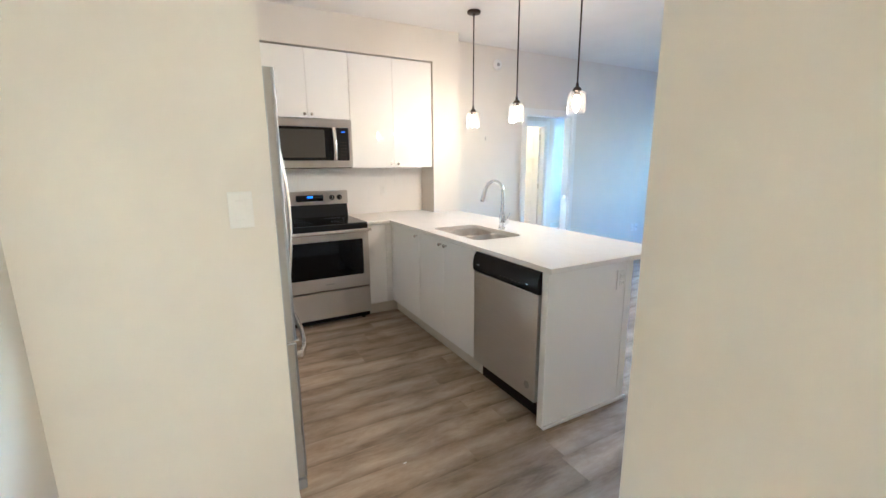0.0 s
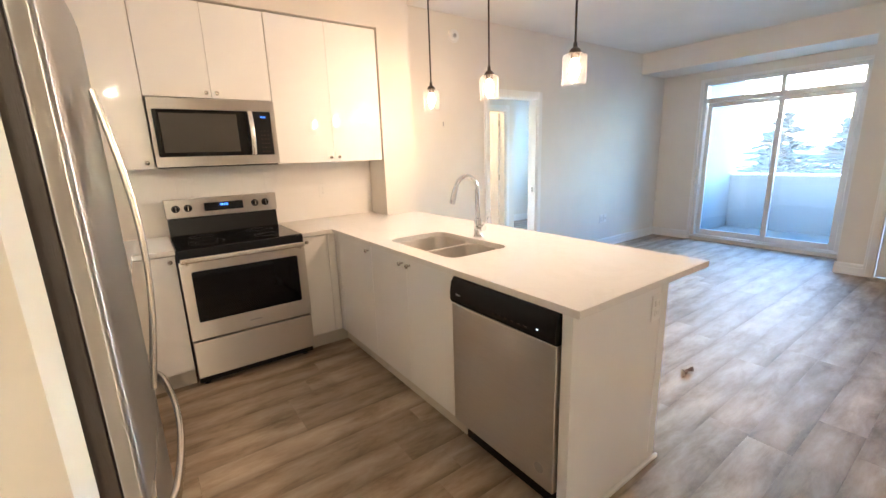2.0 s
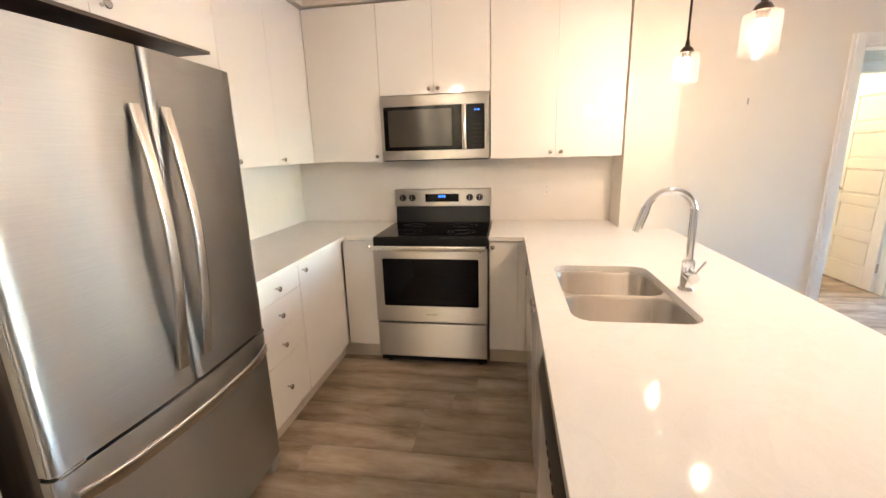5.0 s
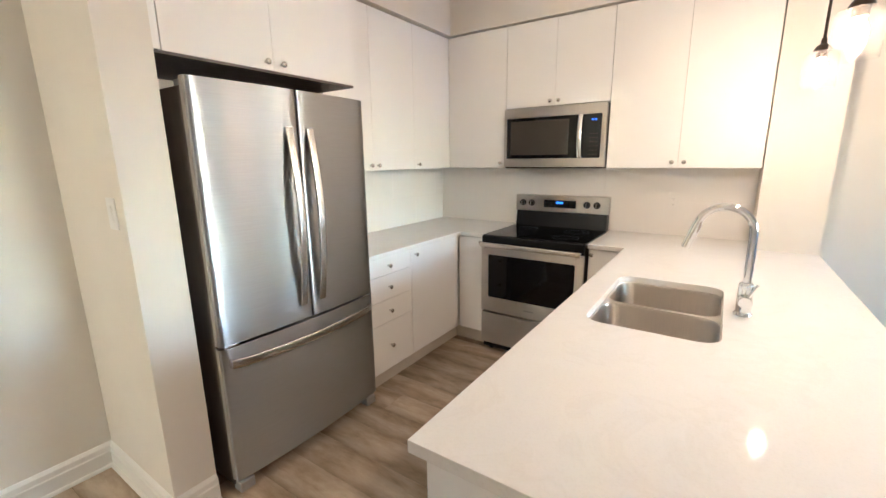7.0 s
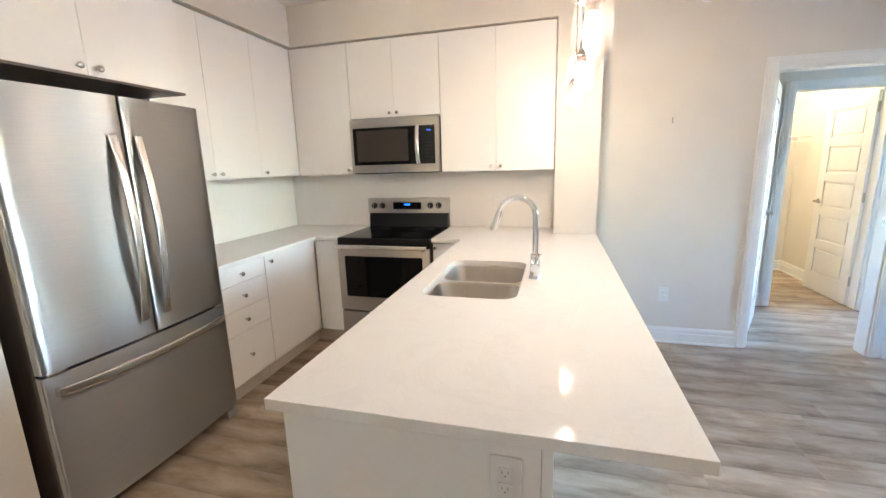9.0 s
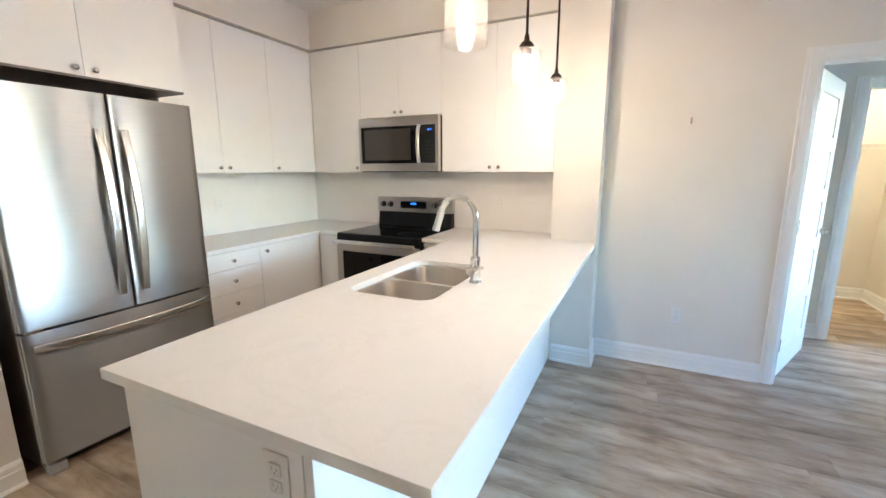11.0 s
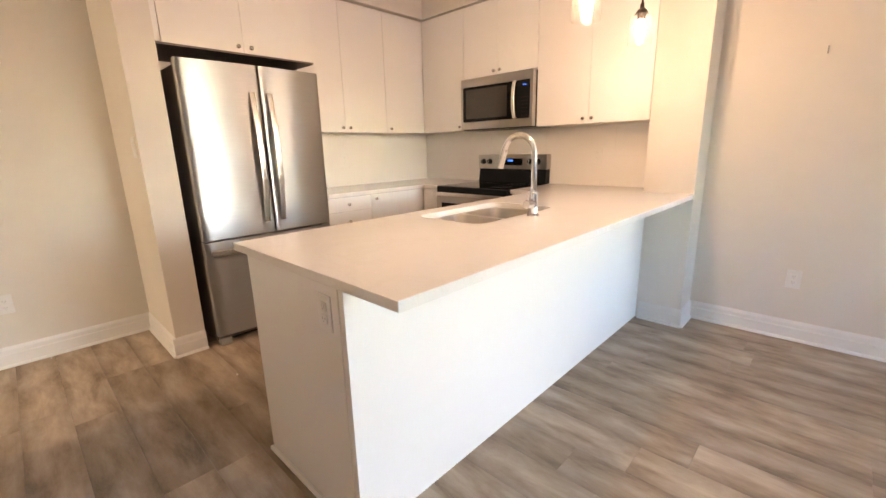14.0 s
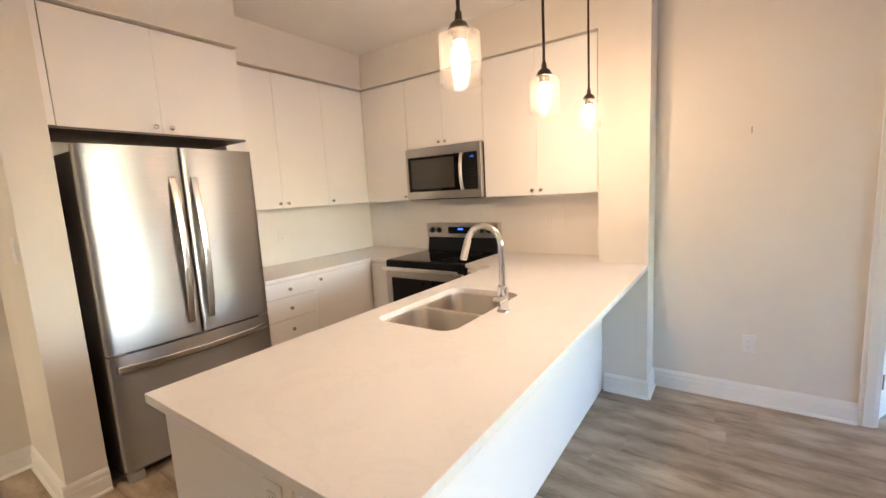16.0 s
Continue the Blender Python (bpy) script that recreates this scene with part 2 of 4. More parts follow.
def lathe(bm, profile, n=20, m=None):
    """Turns (radius, height) pairs about z, then moves them by m."""
    m = m or Matrix()
    rings = []
    for r, z in profile:
        rings.append([bm.verts.new(m @ Vector((max(r, 1e-5) * math.cos(2 * math.pi * k / n), max(r, 1e-5) * math.sin(2 * math.pi * k / n), z))) for k in range(n)])
    for a, c in zip(rings, rings[1:]):
        for k in range(n):
            bm.faces.new((a[k], a[(k + 1) % n], c[(k + 1) % n], c[k]))
    for ring, flip in ((rings[0], True), (rings[-1], False)):
        bm.faces.new(ring[::-1] if flip else ring)
    return bm


def tube(bm, pts, rx, ry=None, n=12, up=(0, 0, 1), sq=1.0):
    """Sweeps an ellipse (or a soft rectangle, for n = 8) along points."""
    ry = ry or rx
    pts = [Vector(p) for p in pts]
    rings = []
    for i, p in enumerate(pts):
        d = (pts[min(i + 1, len(pts) - 1)] - pts[max(i - 1, 0)]).normalized()
        a = d.cross(Vector(up))
        a = a.normalized() if a.length > 1e-4 else Vector((1, 0, 0))
        c = a.cross(d).normalized()
        ring = []
        for k in range(n):
            u, w = math.cos(2 * math.pi * (k + 0.5) / n), math.sin(2 * math.pi * (k + 0.5) / n)
            u, w = math.copysign(abs(u) ** sq, u), math.copysign(abs(w) ** sq, w)
            ring.append(bm.verts.new(p + a * rx * u + c * ry * w))
        rings.append(ring)
    for a, c in zip(rings, rings[1:]):
        for k in range(n):
            bm.faces.new((a[k], a[(k + 1) % n], c[(k + 1) % n], c[k]))
    bm.faces.new(rings[0][::-1])
    bm.faces.new(rings[-1])
    return bm


def soften(me):
    """Smooth shading whose normals follow the large faces, so that flat fronts stay flat between rounded edges."""
    around = [[] for _ in me.vertices]
    for p in me.polygons:
        for v in p.vertices:
            around[v].append(p.index)
    nrm = [p.normal.copy() for p in me.polygons]
    area = [p.area for p in me.polygons]
    out = []
    for p in me.polygons:
        for v in p.vertices:
            acc = Vector((0, 0, 0))
            for q in around[v]:
                if nrm[q].dot(nrm[p.index]) > 0.64:
                    acc += nrm[q] * area[q]
            out.append(acc.normalized() if acc.length > 1e-12 else nrm[p.index])
    me.normals_split_custom_set(out)


def finish(name, bm, mat, smooth=True):
    bmesh.ops.recalc_face_normals(bm, faces=bm.faces)
    me = bpy.data.meshes.new(name)
    bm.to_mesh(me)
    bm.free()
    me.materials.append(mat)
    if smooth:
        me.shade_smooth()
        soften(me)
    return me


def structure(name, bm, mat, smooth=False):
    return tagged(new(name, finish(name, bm, mat, smooth)), kind="structure")


def thing(name, place, label, category, group=""):
    ob = new(name)
    ob.location = place
    ob.empty_display_size = 0.05
    return tagged(ob, label, category, group)


def part(name, bm, mat, parent, label="", smooth=True):
    """Links a bmesh, in world coordinates, as one mesh under a thing or under a part."""
    root = parent
    while root.parent:
        root = root.parent
    bmesh.ops.translate(bm, verts=bm.verts, vec=-root.location)
    ob = new(name, finish(name, bm, mat, smooth))
    ob.parent = parent
    return tagged(ob, label)


def rounded(cx, cy, w, h, r, n=6):
    pts = []
    for k, (sx, sy) in enumerate(((1, 1), (-1, 1), (-1, -1), (1, -1))):
        for i in range(n + 1):
            a = math.pi / 2 * (k + i / n)
            pts.append((cx + sx * (w / 2 - r) + r * math.cos(a), cy + sy * (h / 2 - r) + r * math.sin(a)))
    return pts


def plate(outer, holes, z0, z1, bevel=0.002):
    """A flat slab with an outline and holes."""
    bm = bmesh.new()
    edges = []
    for loop in (outer, *holes):
        vs = [bm.verts.new((x, y, z1)) for x, y in loop]
        edges += [bm.edges.new((vs[i], vs[(i + 1) % len(vs)])) for i in range(len(vs))]
    bmesh.ops.triangle_fill(bm, edges=edges, use_beauty=True)
    bmesh.ops.recalc_face_normals(bm, faces=bm.faces)
    if bm.faces[0].normal.z < 0:
        bmesh.ops.reverse_faces(bm, faces=bm.faces)
    g = bmesh.ops.extrude_face_region(bm, geom=bm.faces[:])
    low = [v for v in g["geom"] if isinstance(v, bmesh.types.BMVert)]
    bmesh.ops.translate(bm, verts=low, vec=(0, 0, z0 - z1))
    bmesh.ops.recalc_face_normals(bm, faces=bm.faces)
    if bevel:
        sharp = [e for e in bm.edges if len(e.link_faces) == 2 and e.calc_face_angle() > 1.0]
        bmesh.ops.bevel(bm, geom=sharp, offset=bevel, segments=2, affect="EDGES", profile=0.5)
    return bm


KNOB_MESH = finish("knob", lathe(bmesh.new(), [(0.006, 0), (0.0055, 0.004), (0.005, 0.012), (0.009, 0.016), (0.0125, 0.019), (0.0135, 0.023), (0.0125, 0.027), (0.008, 0.0295), (0.001, 0.03)], 18), NICKEL)


def knob(parent, place, axis):
    root = parent
    while root.parent:
        root = root.parent
    ob = new("knob", KNOB_MESH)
    ob.parent = parent
    ob.location = Vector(place) - root.location
    ob.rotation_euler = {"x": (0, radians(90), 0), "-x": (0, radians(-90), 0), "-y": (radians(90), 0, 0)}[axis]
    tagged(ob, "small round brushed nickel knob")
    return ob


# ---- walls, ceiling, openings ----
H = 2.743
NY = -0.055


def wall(name, *b, mat=WALL):
    return structure(name, box(*b), mat)


wall("wall_kitchen_north", -0.12, 0, 0, 2.443, 0.12, H)
wall("wall_kitchen_west", -0.12, -2.611, 0, 0, 0, H)
wall("wall_stub", -0.115, -2.78, 0, 0.55, -2.611, H)
wall("wall_west", -0.235, -8.0, 0, -0.115, -2.611, H)
wall("wall_pier", 2.443, -0.303, 0, 2.751, 0.12, H)
wall("wall_living_north", 2.751, NY, 0, 3.885, 0.065, H)
wall("wall_living_north", 3.885, NY, 2.03, 4.66, 0.065, H)
wall("wall_living_north", 4.66, NY, 0, 7.69, 0.065, H)
wall("wall_window", 7.57, -0.64, 0, 7.72, NY, H)
wall("wall_window", 7.57, -2.38, 2.31, 7.72, -0.64, H)
wall("wall_window", 7.57, -2.38, 0, 7.72, -0.64, 0.045)
wall("wall_window", 7.57, -2.63, 0, 7.72, -2.38, H)
wall("wall_return", 6.95, -2.63, 0, 7.57, -2.51, H)
wall("wall_closet_front", 6.83, -2.80, 0, 6.95, -2.51, H)
wall("wall_closet_front", 6.83, -3.58, 2.03, 6.95, -2.80, H)
wall("wall_closet_front", 6.83, -3.81, 0, 6.95, -3.58, H)
wall("wall_south", 1.01, -3.93, 0, 6.95, -3.81, H)
wall("wall_hall_east", 1.01, -8.0, 0, 1.13, -3.93, H)
wall("wall_hall_end", -0.235, -8.12, 0, 1.13, -8.0, H)
wall("wall_bedroom_south", 3.5, 0.065, 0, 3.62, 1.045, H)
wall("wall_bedroom_closet", 3.5, 1.045, 0, 4.49, 1.16, H)
wall("wall_bedroom_closet", 4.49, 1.045, 2.02, 5.21, 1.16, H)
wall("wall_bedroom_closet", 5.21, 1.045, 0, 5.40, 1.16, H)
wall("wall_closet_side", 5.28, 1.16, 0, 5.40, 2.6, H)
wall("wall_closet_side", 3.5, 1.16, 0, 3.62, 2.6, H)
wall("wall_bedroom_north", 3.5, 2.6, 0, 7.72, 2.72, H)
wall("wall_bedroom_east", 7.57, 0.065, 0, 7.72, 0.45, H)
wall("wall_bedroom_east", 7.57, 0.45, 0, 7.72, 2.2, 0.9)
wall("wall_bedroom_east", 7.57, 0.45, 2.3, 7.72, 2.2, H)
wall("wall_bedroom_east", 7.57, 2.2, 0, 7.72, 2.6, H)
structure("ceiling", box(-0.24, -8.1, H, 7.72, 2.72, H + 0.12), CEIL)
wall("bulkhead_window", 6.90, -2.51, 2.46, 7.57, NY, H)
wall("bulkhead_kitchen", 0.303, -0.303, 2.437, 2.443, 0, H)
wall("bulkhead_kitchen", 0, -1.63, 2.437, 0.303, 0, H)
wall("bulkhead_kitchen", 0, -2.611, 2.437, 0.56, -1.63, H)


def run(name, p, q, normal, profile, mat=TRIM, z=0.0):
    """A moulding along p-q; profile: (out from the wall, up)."""
    p, q, nrm = Vector((*p, z)), Vector((*q, z)), Vector((*normal, 0))
    bm = bmesh.new()
    ends = [[bm.verts.new(e + nrm * a + Vector((0, 0, b))) for a, b in profile] for e in (p, q)]
    k = len(profile)
    for i in range(k):
        bm.faces.new((ends[0][i], ends[0][(i + 1) % k], ends[1][(i + 1) % k], ends[1][i]))
    bm.faces.new(ends[0])
    bm.faces.new(ends[1][::-1])
    return structure(name, bm, mat)


BASE = [(0, 0), (0.015, 0), (0.015, 0.078), (0.011, 0.084), (0.011, 0.108), (0.007, 0.116), (0.003, 0.124), (0, 0.126)]
SHOE = [(0.015, 0), (0.027, 0), (0.026, 0.007), (0.022, 0.013), (0.015, 0.016)]
BOARDS = [((-0.115, -8.0), (-0.115, -2.78), (1, 0)), ((-0.115, -2.78), (0.563, -2.78), (0, -1)),
          ((0.55, -2.797), (0.55, -2.611), (1, 0)),
          ((2.48, -0.303), (2.764, -0.303), (0, -1)), ((2.751, -0.320), (2.751, NY), (1, 0)), ((2.751, NY), (3.813, NY), (0, -1)),
          ((4.734, NY), (7.57, NY), (0, -1)), ((7.57, NY), (7.57, -0.60), (-1, 0)), ((7.57, -2.42), (7.57, -2.51), (-1, 0)),
          ((6.817, -2.51), (7.57, -2.51), (0, 1)), ((6.83, -2.493), (6.83, -2.73), (-1, 0)),
          ((6.83, -3.65), (6.83, -3.81), (-1, 0)), ((0.997, -3.81), (6.83, -3.81), (0, 1)), ((1.01, -3.793), (1.01, -8.0), (-1, 0)),
          ((3.62, 1.045), (4.415, 1.045), (0, -1)), ((5.285, 1.045), (5.413, 1.045), (0, -1)), ((5.40, 1.028), (5.40, 2.6), (1, 0)),
          ((5.40, 2.6), (7.57, 2.6), (0, -1)), ((3.62, 2.6), (5.28, 2.6), (0, -1)), ((5.28, 1.16), (5.28, 2.6), (-1, 0))]
for a, b, nrm in BOARDS:
    run("baseboard", a, b, nrm, BASE)
    run("trim_shoe", a, b, nrm, SHOE)

CASE = [(0.0, 0.0), (0.012, 0.0), (0.018, 0.008), (0.018, 0.05), (0.014, 0.058), (0.014, 0.068), (0.008, 0.075), (0.0, 0.075)]


def casing(axis, at, side, a, b, top, name="trim"):
    """Flat stepped casing round an opening from a to b (along x or y), on the wall face at, facing side."""
    def bar(u0, u1, z0, z1):
        for o0, o1, t in ((0.0, 1.0, 0.014), (0.12, 0.72, 0.019)):
            if z1 - z0 > u1 - u0:
                w0 = u0 + (u1 - u0) * (o0 if u0 >= b else 1 - o1)
                w1 = u0 + (u1 - u0) * (o1 if u0 >= b else 1 - o0)
                c = (w0, w1, z0, z1)
            else:
                c = (u0, u1, z0 + (z1 - z0) * o0, z0 + (z1 - z0) * o1)
            lo, hi = sorted((at + side * 0.0005 * (o0 > 0), at + side * t))
            bm = box(c[0], lo, c[2], c[1], hi, c[3], 0.002) if axis == "x" else box(lo, c[0], c[2], hi, c[1], c[3], 0.002)
            structure(name, bm, TRIM)
    w = 0.075
    bar(a - w, a, 0, top + w)
    bar(b, b + w, 0, top + w)
    bar(a, b, top, top + w)


def jamb(axis, a, b, c0, c1, top):
    """The lining of an opening from a to b through a wall from c0 to c1, with its stop."""
    t = 0.016
    for u0, u1, z0, z1 in ((a, a + t, 0, top), (b - t, b, 0, top), (a + t, b - t, top - t, top)):
        structure("trim_jamb", box(u0, c0, z0, u1, c1, z1, 0.001) if axis == "x" else box(c0, u0, z0, c1, u1, z1, 0.001), TRIM)


casing("x", NY, -1, 3.888, 4.657, 2.022)
casing("x", 0.065, 1, 3.888, 4.657, 2.022)
jamb("x", 3.885, 4.66, NY, 0.065, 2.03)
casing("x", 1.045, -1, 4.49, 5.21, 2.012)
jamb("x", 4.49, 5.21, 1.045, 1.16, 2.02)
casing("y", 6.83, -1, -3.58, -2.80, 2.022)
jamb("y", -3.58, -2.80, 6.83, 6.95, 2.03)

# ---- interior doors ----
def door(name, w, h, place, turn, label, handle_side=1):
    """A moulded door with five flat panels. It hangs at its origin and runs along +x; turn: degrees about z."""
    t = 0.035
    d = new(name)
    d.matrix_world = pose(*place, 0, 0, turn)
    tagged(d, label, "door", kind="structure")

    def add(nm, bm, mat, lab=""):
        ob = new(nm, finish(nm, bm, mat))
        ob.parent = d
        return tagged(ob, lab)
    stile, rail = 0.11, 0.10
    for x in (0, w - stile):
        add("stile", box(x, -t / 2, 0.01, x + stile, t / 2, h, 0.002), TRIM)
    n = 5
    ph = (h - 0.01 - rail * 2 - 0.12 - rail * (n - 1) * 0.9) / n
    z = 0.01
    for k in range(n + 1):
        hh = 0.2 if k == 0 else rail * (1.1 if k == n else 0.9)
        top = h if k == n else z + hh
        add("rail", box(stile, -t / 2, z, w - stile, t / 2, top, 0.002), TRIM)
        z = top
        if k < n:
            bm = box(stile - 0.004, -t / 2 + 0.011, z - 0.004, w - stile + 0.004, t / 2 - 0.011, z + ph + 0.004)
            slab(bm, stile + 0.022, -t / 2 + 0.004, z + 0.022, w - stile - 0.022, t / 2 - 0.004, z + ph - 0.022, 0.006, 2)
            add("panel", bm, TRIM)
            z += ph
    for s in (-1, 1):
        bm = lathe(bmesh.new(), [(0.026, 0), (0.026, 0.006), (0.011, 0.01), (0.01, 0.04)], 18, pose(w - 0.06, s * t / 2, 0.96, -90 * s, 0, 0))
        tube(bm, [(w - 0.06, s * (t / 2 + 0.042), 0.96), (w - 0.10, s * (t / 2 + 0.045), 0.96), (w - 0.17, s * (t / 2 + 0.04), 0.958)], 0.008, 0.011, 10)
        add("door_handle", bm, NICKEL, "brushed nickel lever door handle")
    for z in (0.2, 1.0, 1.8):
        bm = lathe(bmesh.new(), [(0.007, 0), (0.007, 0.09)], 10, pose(-0.004, -t / 2 - 0.002, z))
        slab(bm, -0.002, -t / 2, z, 0.0005, t / 2 - 0.006, z + 0.09)
        add("hinge", bm, NICKEL, "brushed nickel door hinge")
    return d


door("door_bedroom", 0.74, 2.0, (3.905, 0.04, 0), 64, "white moulded five-panel bedroom door standing open into the room")
door("door_closet", 0.68, 1.99, (5.185, 1.15, 0), 91, "white moulded five-panel closet door standing open")
door("door_utility", 0.74, 2.0, (6.88, -3.56, 0), 90, "white moulded five-panel door, shut")
structure("strike_plate", box(4.642, -0.02, 0.93, 4.646, 0.012, 0.99, 0.0005), NICKEL)

# ---- living room window ----
win = structure("window_1", box(7.60, -2.38, 0.045, 7.69, -0.64, 0.075, 0.003), FRAME)
tagged(win, "white vinyl sliding patio window with fixed panes above", "window")


def wpart(name, *b, mat=FRAME, bev=0.004, parent=win, label=""):
    ob = new(name, finish(name, box(*b, bev), mat))
    ob.parent = parent
    return tagged(ob, label)


wpart("window_frame", 7.59, -0.685, 0.075, 7.69, -0.64, 2.31)
wpart("window_frame", 7.59, -2.38, 0.075, 7.69, -2.335, 2.31)
wpart("window_frame", 7.59, -2.335, 2.265, 7.69, -0.685, 2.31)
wpart("window_frame", 7.595, -2.335, 2.02, 7.685, -0.685, 2.085)
wpart("window_frame", 7.60, -1.60, 2.085, 7.68, -1.55, 2.265)
for y0, y1 in ((-1.55, -0.685), (-2.335, -1.60)):
    wpart("pane", 7.637, y0, 2.085, 7.643, y1, 2.265, mat=GLASS, bev=0, label="clear fixed glass pane").visible_shadow = False
for y0, y1, x in ((-1.60, -0.69, 7.655), (-2.33, -1.545, 7.615)):
    sash = wpart("sash", x, y0, 0.08, x + 0.03, y0 + 0.06, 2.018, label="white vinyl sliding door sash with a large clear pane")
    wpart("stile", x, y1 - 0.06, 0.08, x + 0.03, y1, 2.018, parent=sash)
    wpart("rail", x, y0 + 0.06, 0.08, x + 0.03, y1 - 0.06, 0.16, parent=sash)
    wpart("rail", x, y0 + 0.06, 1.96, x + 0.03, y1 - 0.06, 2.018, parent=sash)
    wpart("pane", x + 0.012, y0 + 0.06, 0.16, x + 0.018, y1 - 0.06, 1.96, mat=GLASS, bev=0, parent=sash, label="clear glass").visible_shadow = False
wpart("window_sill", 7.56, -2.38, 0.045, 7.60, -0.64, 0.062, label="low white sill")
for b in ((7.556, -0.64, 0, 7.57, -0.60, 2.35), (7.556, -2.42, 0, 7.57, -2.38, 2.35), (7.556, -2.38, 2.31, 7.57, -0.64, 2.35)):
    structure("trim", box(*b, 0.002), TRIM)

# ---- bedroom window ----
win2 = structure("window_2", box(7.60, 0.45, 0.9, 7.69, 2.2, 0.94, 0.003), FRAME)
tagged(win2, "white vinyl bedroom window", "window")
for b in ((7.60, 0.45, 0.94, 7.69, 0.5, 2.3), (7.60, 2.15, 0.94, 7.69, 2.2, 2.3), (7.60, 0.5, 2.25, 7.69, 2.15, 2.3), (7.60, 1.33, 0.94, 7.69, 1.37, 2.25)):
    wpart("window_frame", *b, parent=win2)
for y0, y1 in ((0.5, 1.33), (1.37, 2.15)):
    wpart("pane", 7.64, y0, 0.94, 7.646, y1, 2.25, mat=GLASS, bev=0, parent=win2, label="clear glass").visible_shadow = False

# ---- balcony and what lies beyond ----
structure("balcony_floor", box(7.72, -2.9, -0.2, 9.40, -0.42, -0.02), CONCRETE)
structure("balcony_wall", box(7.72, -0.52, -0.02, 9.40, -0.40, 2.9), CONCRETE)
structure("balcony_wall", box(7.72, -2.9, -0.02, 9.40, -2.78, 2.9), CONCRETE)
# Unseen slab added overhead to keep high sky light off floor and parapet.
structure("balcony_sky_blocker", box(7.72, -2.9, 2.9, 9.45, -0.40, 3.1), CONCRETE)
par = structure("balcony_parapet", box(9.25, -2.78, -0.02, 9.37, -0.52, 0.89, 0.004), CONCRETE)
structure("balcony_coping", box(9.22, -2.78, 0.89, 9.40, -0.52, 0.925, 0.006), FRAME)
structure("ground", box(7.8, -900, -6.2, 900, 900, -6), GROUND)
rng = random.Random(4)


def spruce(place, height, spread, label):
    tree = thing("spruce_tree", place, label, "tree", "trees beyond the balcony")
    bm = bmesh.new()
    lathe(bm, [(0.17, 0), (0.12, height * 0.4), (0.03, height * 0.96), (0.005, height)], 10, Matrix.Translation(place))
    bm2 = bmesh.new()
    x0, y0, z0 = place
    levels = int(height * 5)
    for i in range(levels):
        u = (i + 0.5) / levels
        z = z0 + height * (0.12 + 0.88 * u)
        r = spread * (1 - u) ** 0.85 + 0.1
        for _ in range(13):
            a = rng.uniform(0, 2 * math.pi)
            ln = r * rng.uniform(0.6, 1.1)
            d = Vector((math.cos(a), math.sin(a), 0))
            tip = Vector((x0, y0, z)) + d * ln + Vector((0, 0, rng.uniform(-0.35, 0.12) * ln))
            tube(bm, [(x0, y0, z + 0.1), tip], 0.012, n=4)
            side = Vector((-d.y, d.x, 0))
            for k in range(int(5 + ln * 9)):
                f = rng.uniform(0.15, 1.0)
                c = Vector((x0, y0, z + 0.1)).lerp(tip, f) + side * rng.uniform(-0.3, 0.3) * (1.1 - f) * ln
                w = rng.uniform(0.09, 0.2)
                q = [c + (d * sx * w * 1.6 + side * sy * w * 0.5 + Vector((0, 0, -0.35 * w * abs(sy) + rng.uniform(-0.04, 0.04)))) for sx, sy in ((-1, 0), (0, 1), (1, 0), (0, -1))]
                bm2.faces.new([bm2.verts.new(p) for p in q])
    part("trunk", bm, BARK, tree, "slender bark-brown trunk with thin limbs")
    part("crown", bm2, NEEDLE, tree, "layered dark green needle sprays", smooth=False)


spruce((22, 2.3, -6), 8.6, 4.6, "tall dark green spruce with layered boughs beyond the balcony")
spruce((23, 0.5, -6), 8.3, 4.2, "dark green spruce a little shorter, beside the taller one")
spruce((25, 5.6, -6), 6.2, 2.2, "low dark green spruce at the edge of the lot")

# ---- cabinets ----
G = 0.0008


def front(cab, name, axis, at, a, b, z0, z1, knobs, label=""):
    """A slab front 18 mm thick. axis x: it faces +x at x = at; -x; -y: it faces -y at y = at. knobs: (along, z)."""
    t = 0.018
    if axis == "x":
        bm = box(at - t, a + G, z0 + G, at, b - G, z1 - G, 0.0012)
    elif axis == "-x":
        bm = box(at, a + G, z0 + G, at + t, b - G, z1 - G, 0.0012)
    else:
        bm = box(a + G, at, z0 + G, b - G, at + t, z1 - G, 0.0012)
    f = part(name, bm, LACQ, cab, label)
    for u, z in knobs:
        knob(f, (at, u, z) if axis in ("x", "-x") else (u, at, z), axis)
    return f


BZ, TZ = 0.125, 0.885
LX, PX, BY = 0.572, 1.815, -0.622
base_g, wall_g = "base cabinets", "wall cabinets"
c = thing("base_cabinet", (0.3, -1.44, 0), "white gloss base cabinet with four drawers beside the refrigerator", "cabinet", base_g)
part("body", box(0.005, -1.648, 0.11, LX - 0.02, -1.232, TZ), INSIDE, c)
part("toe_kick", box(LX - 0.075, -1.648, 0, LX - 0.062, -1.232, 0.11), KICK, c, "recessed pale toe kick")
for z0, z1 in ((0.762, 0.878), (0.60, 0.762), (0.448, 0.60), (BZ, 0.448)):
    front(c, "drawer", "x", LX, -1.648, -1.232, z0, z1, [(-1.46, (z0 + z1) / 2)], "white gloss slab drawer front")
c = thing("base_cabinet", (0.3, -0.95, 0), "white gloss base cabinet with one slab door, running into the corner", "cabinet", base_g)
part("body", box(0.005, -1.228, 0.11, LX - 0.02, -0.008, TZ), INSIDE, c)
part("toe_kick", box(LX - 0.075, -1.228, 0, LX - 0.062, -0.56, 0.11), KICK, c, "recessed pale toe kick")
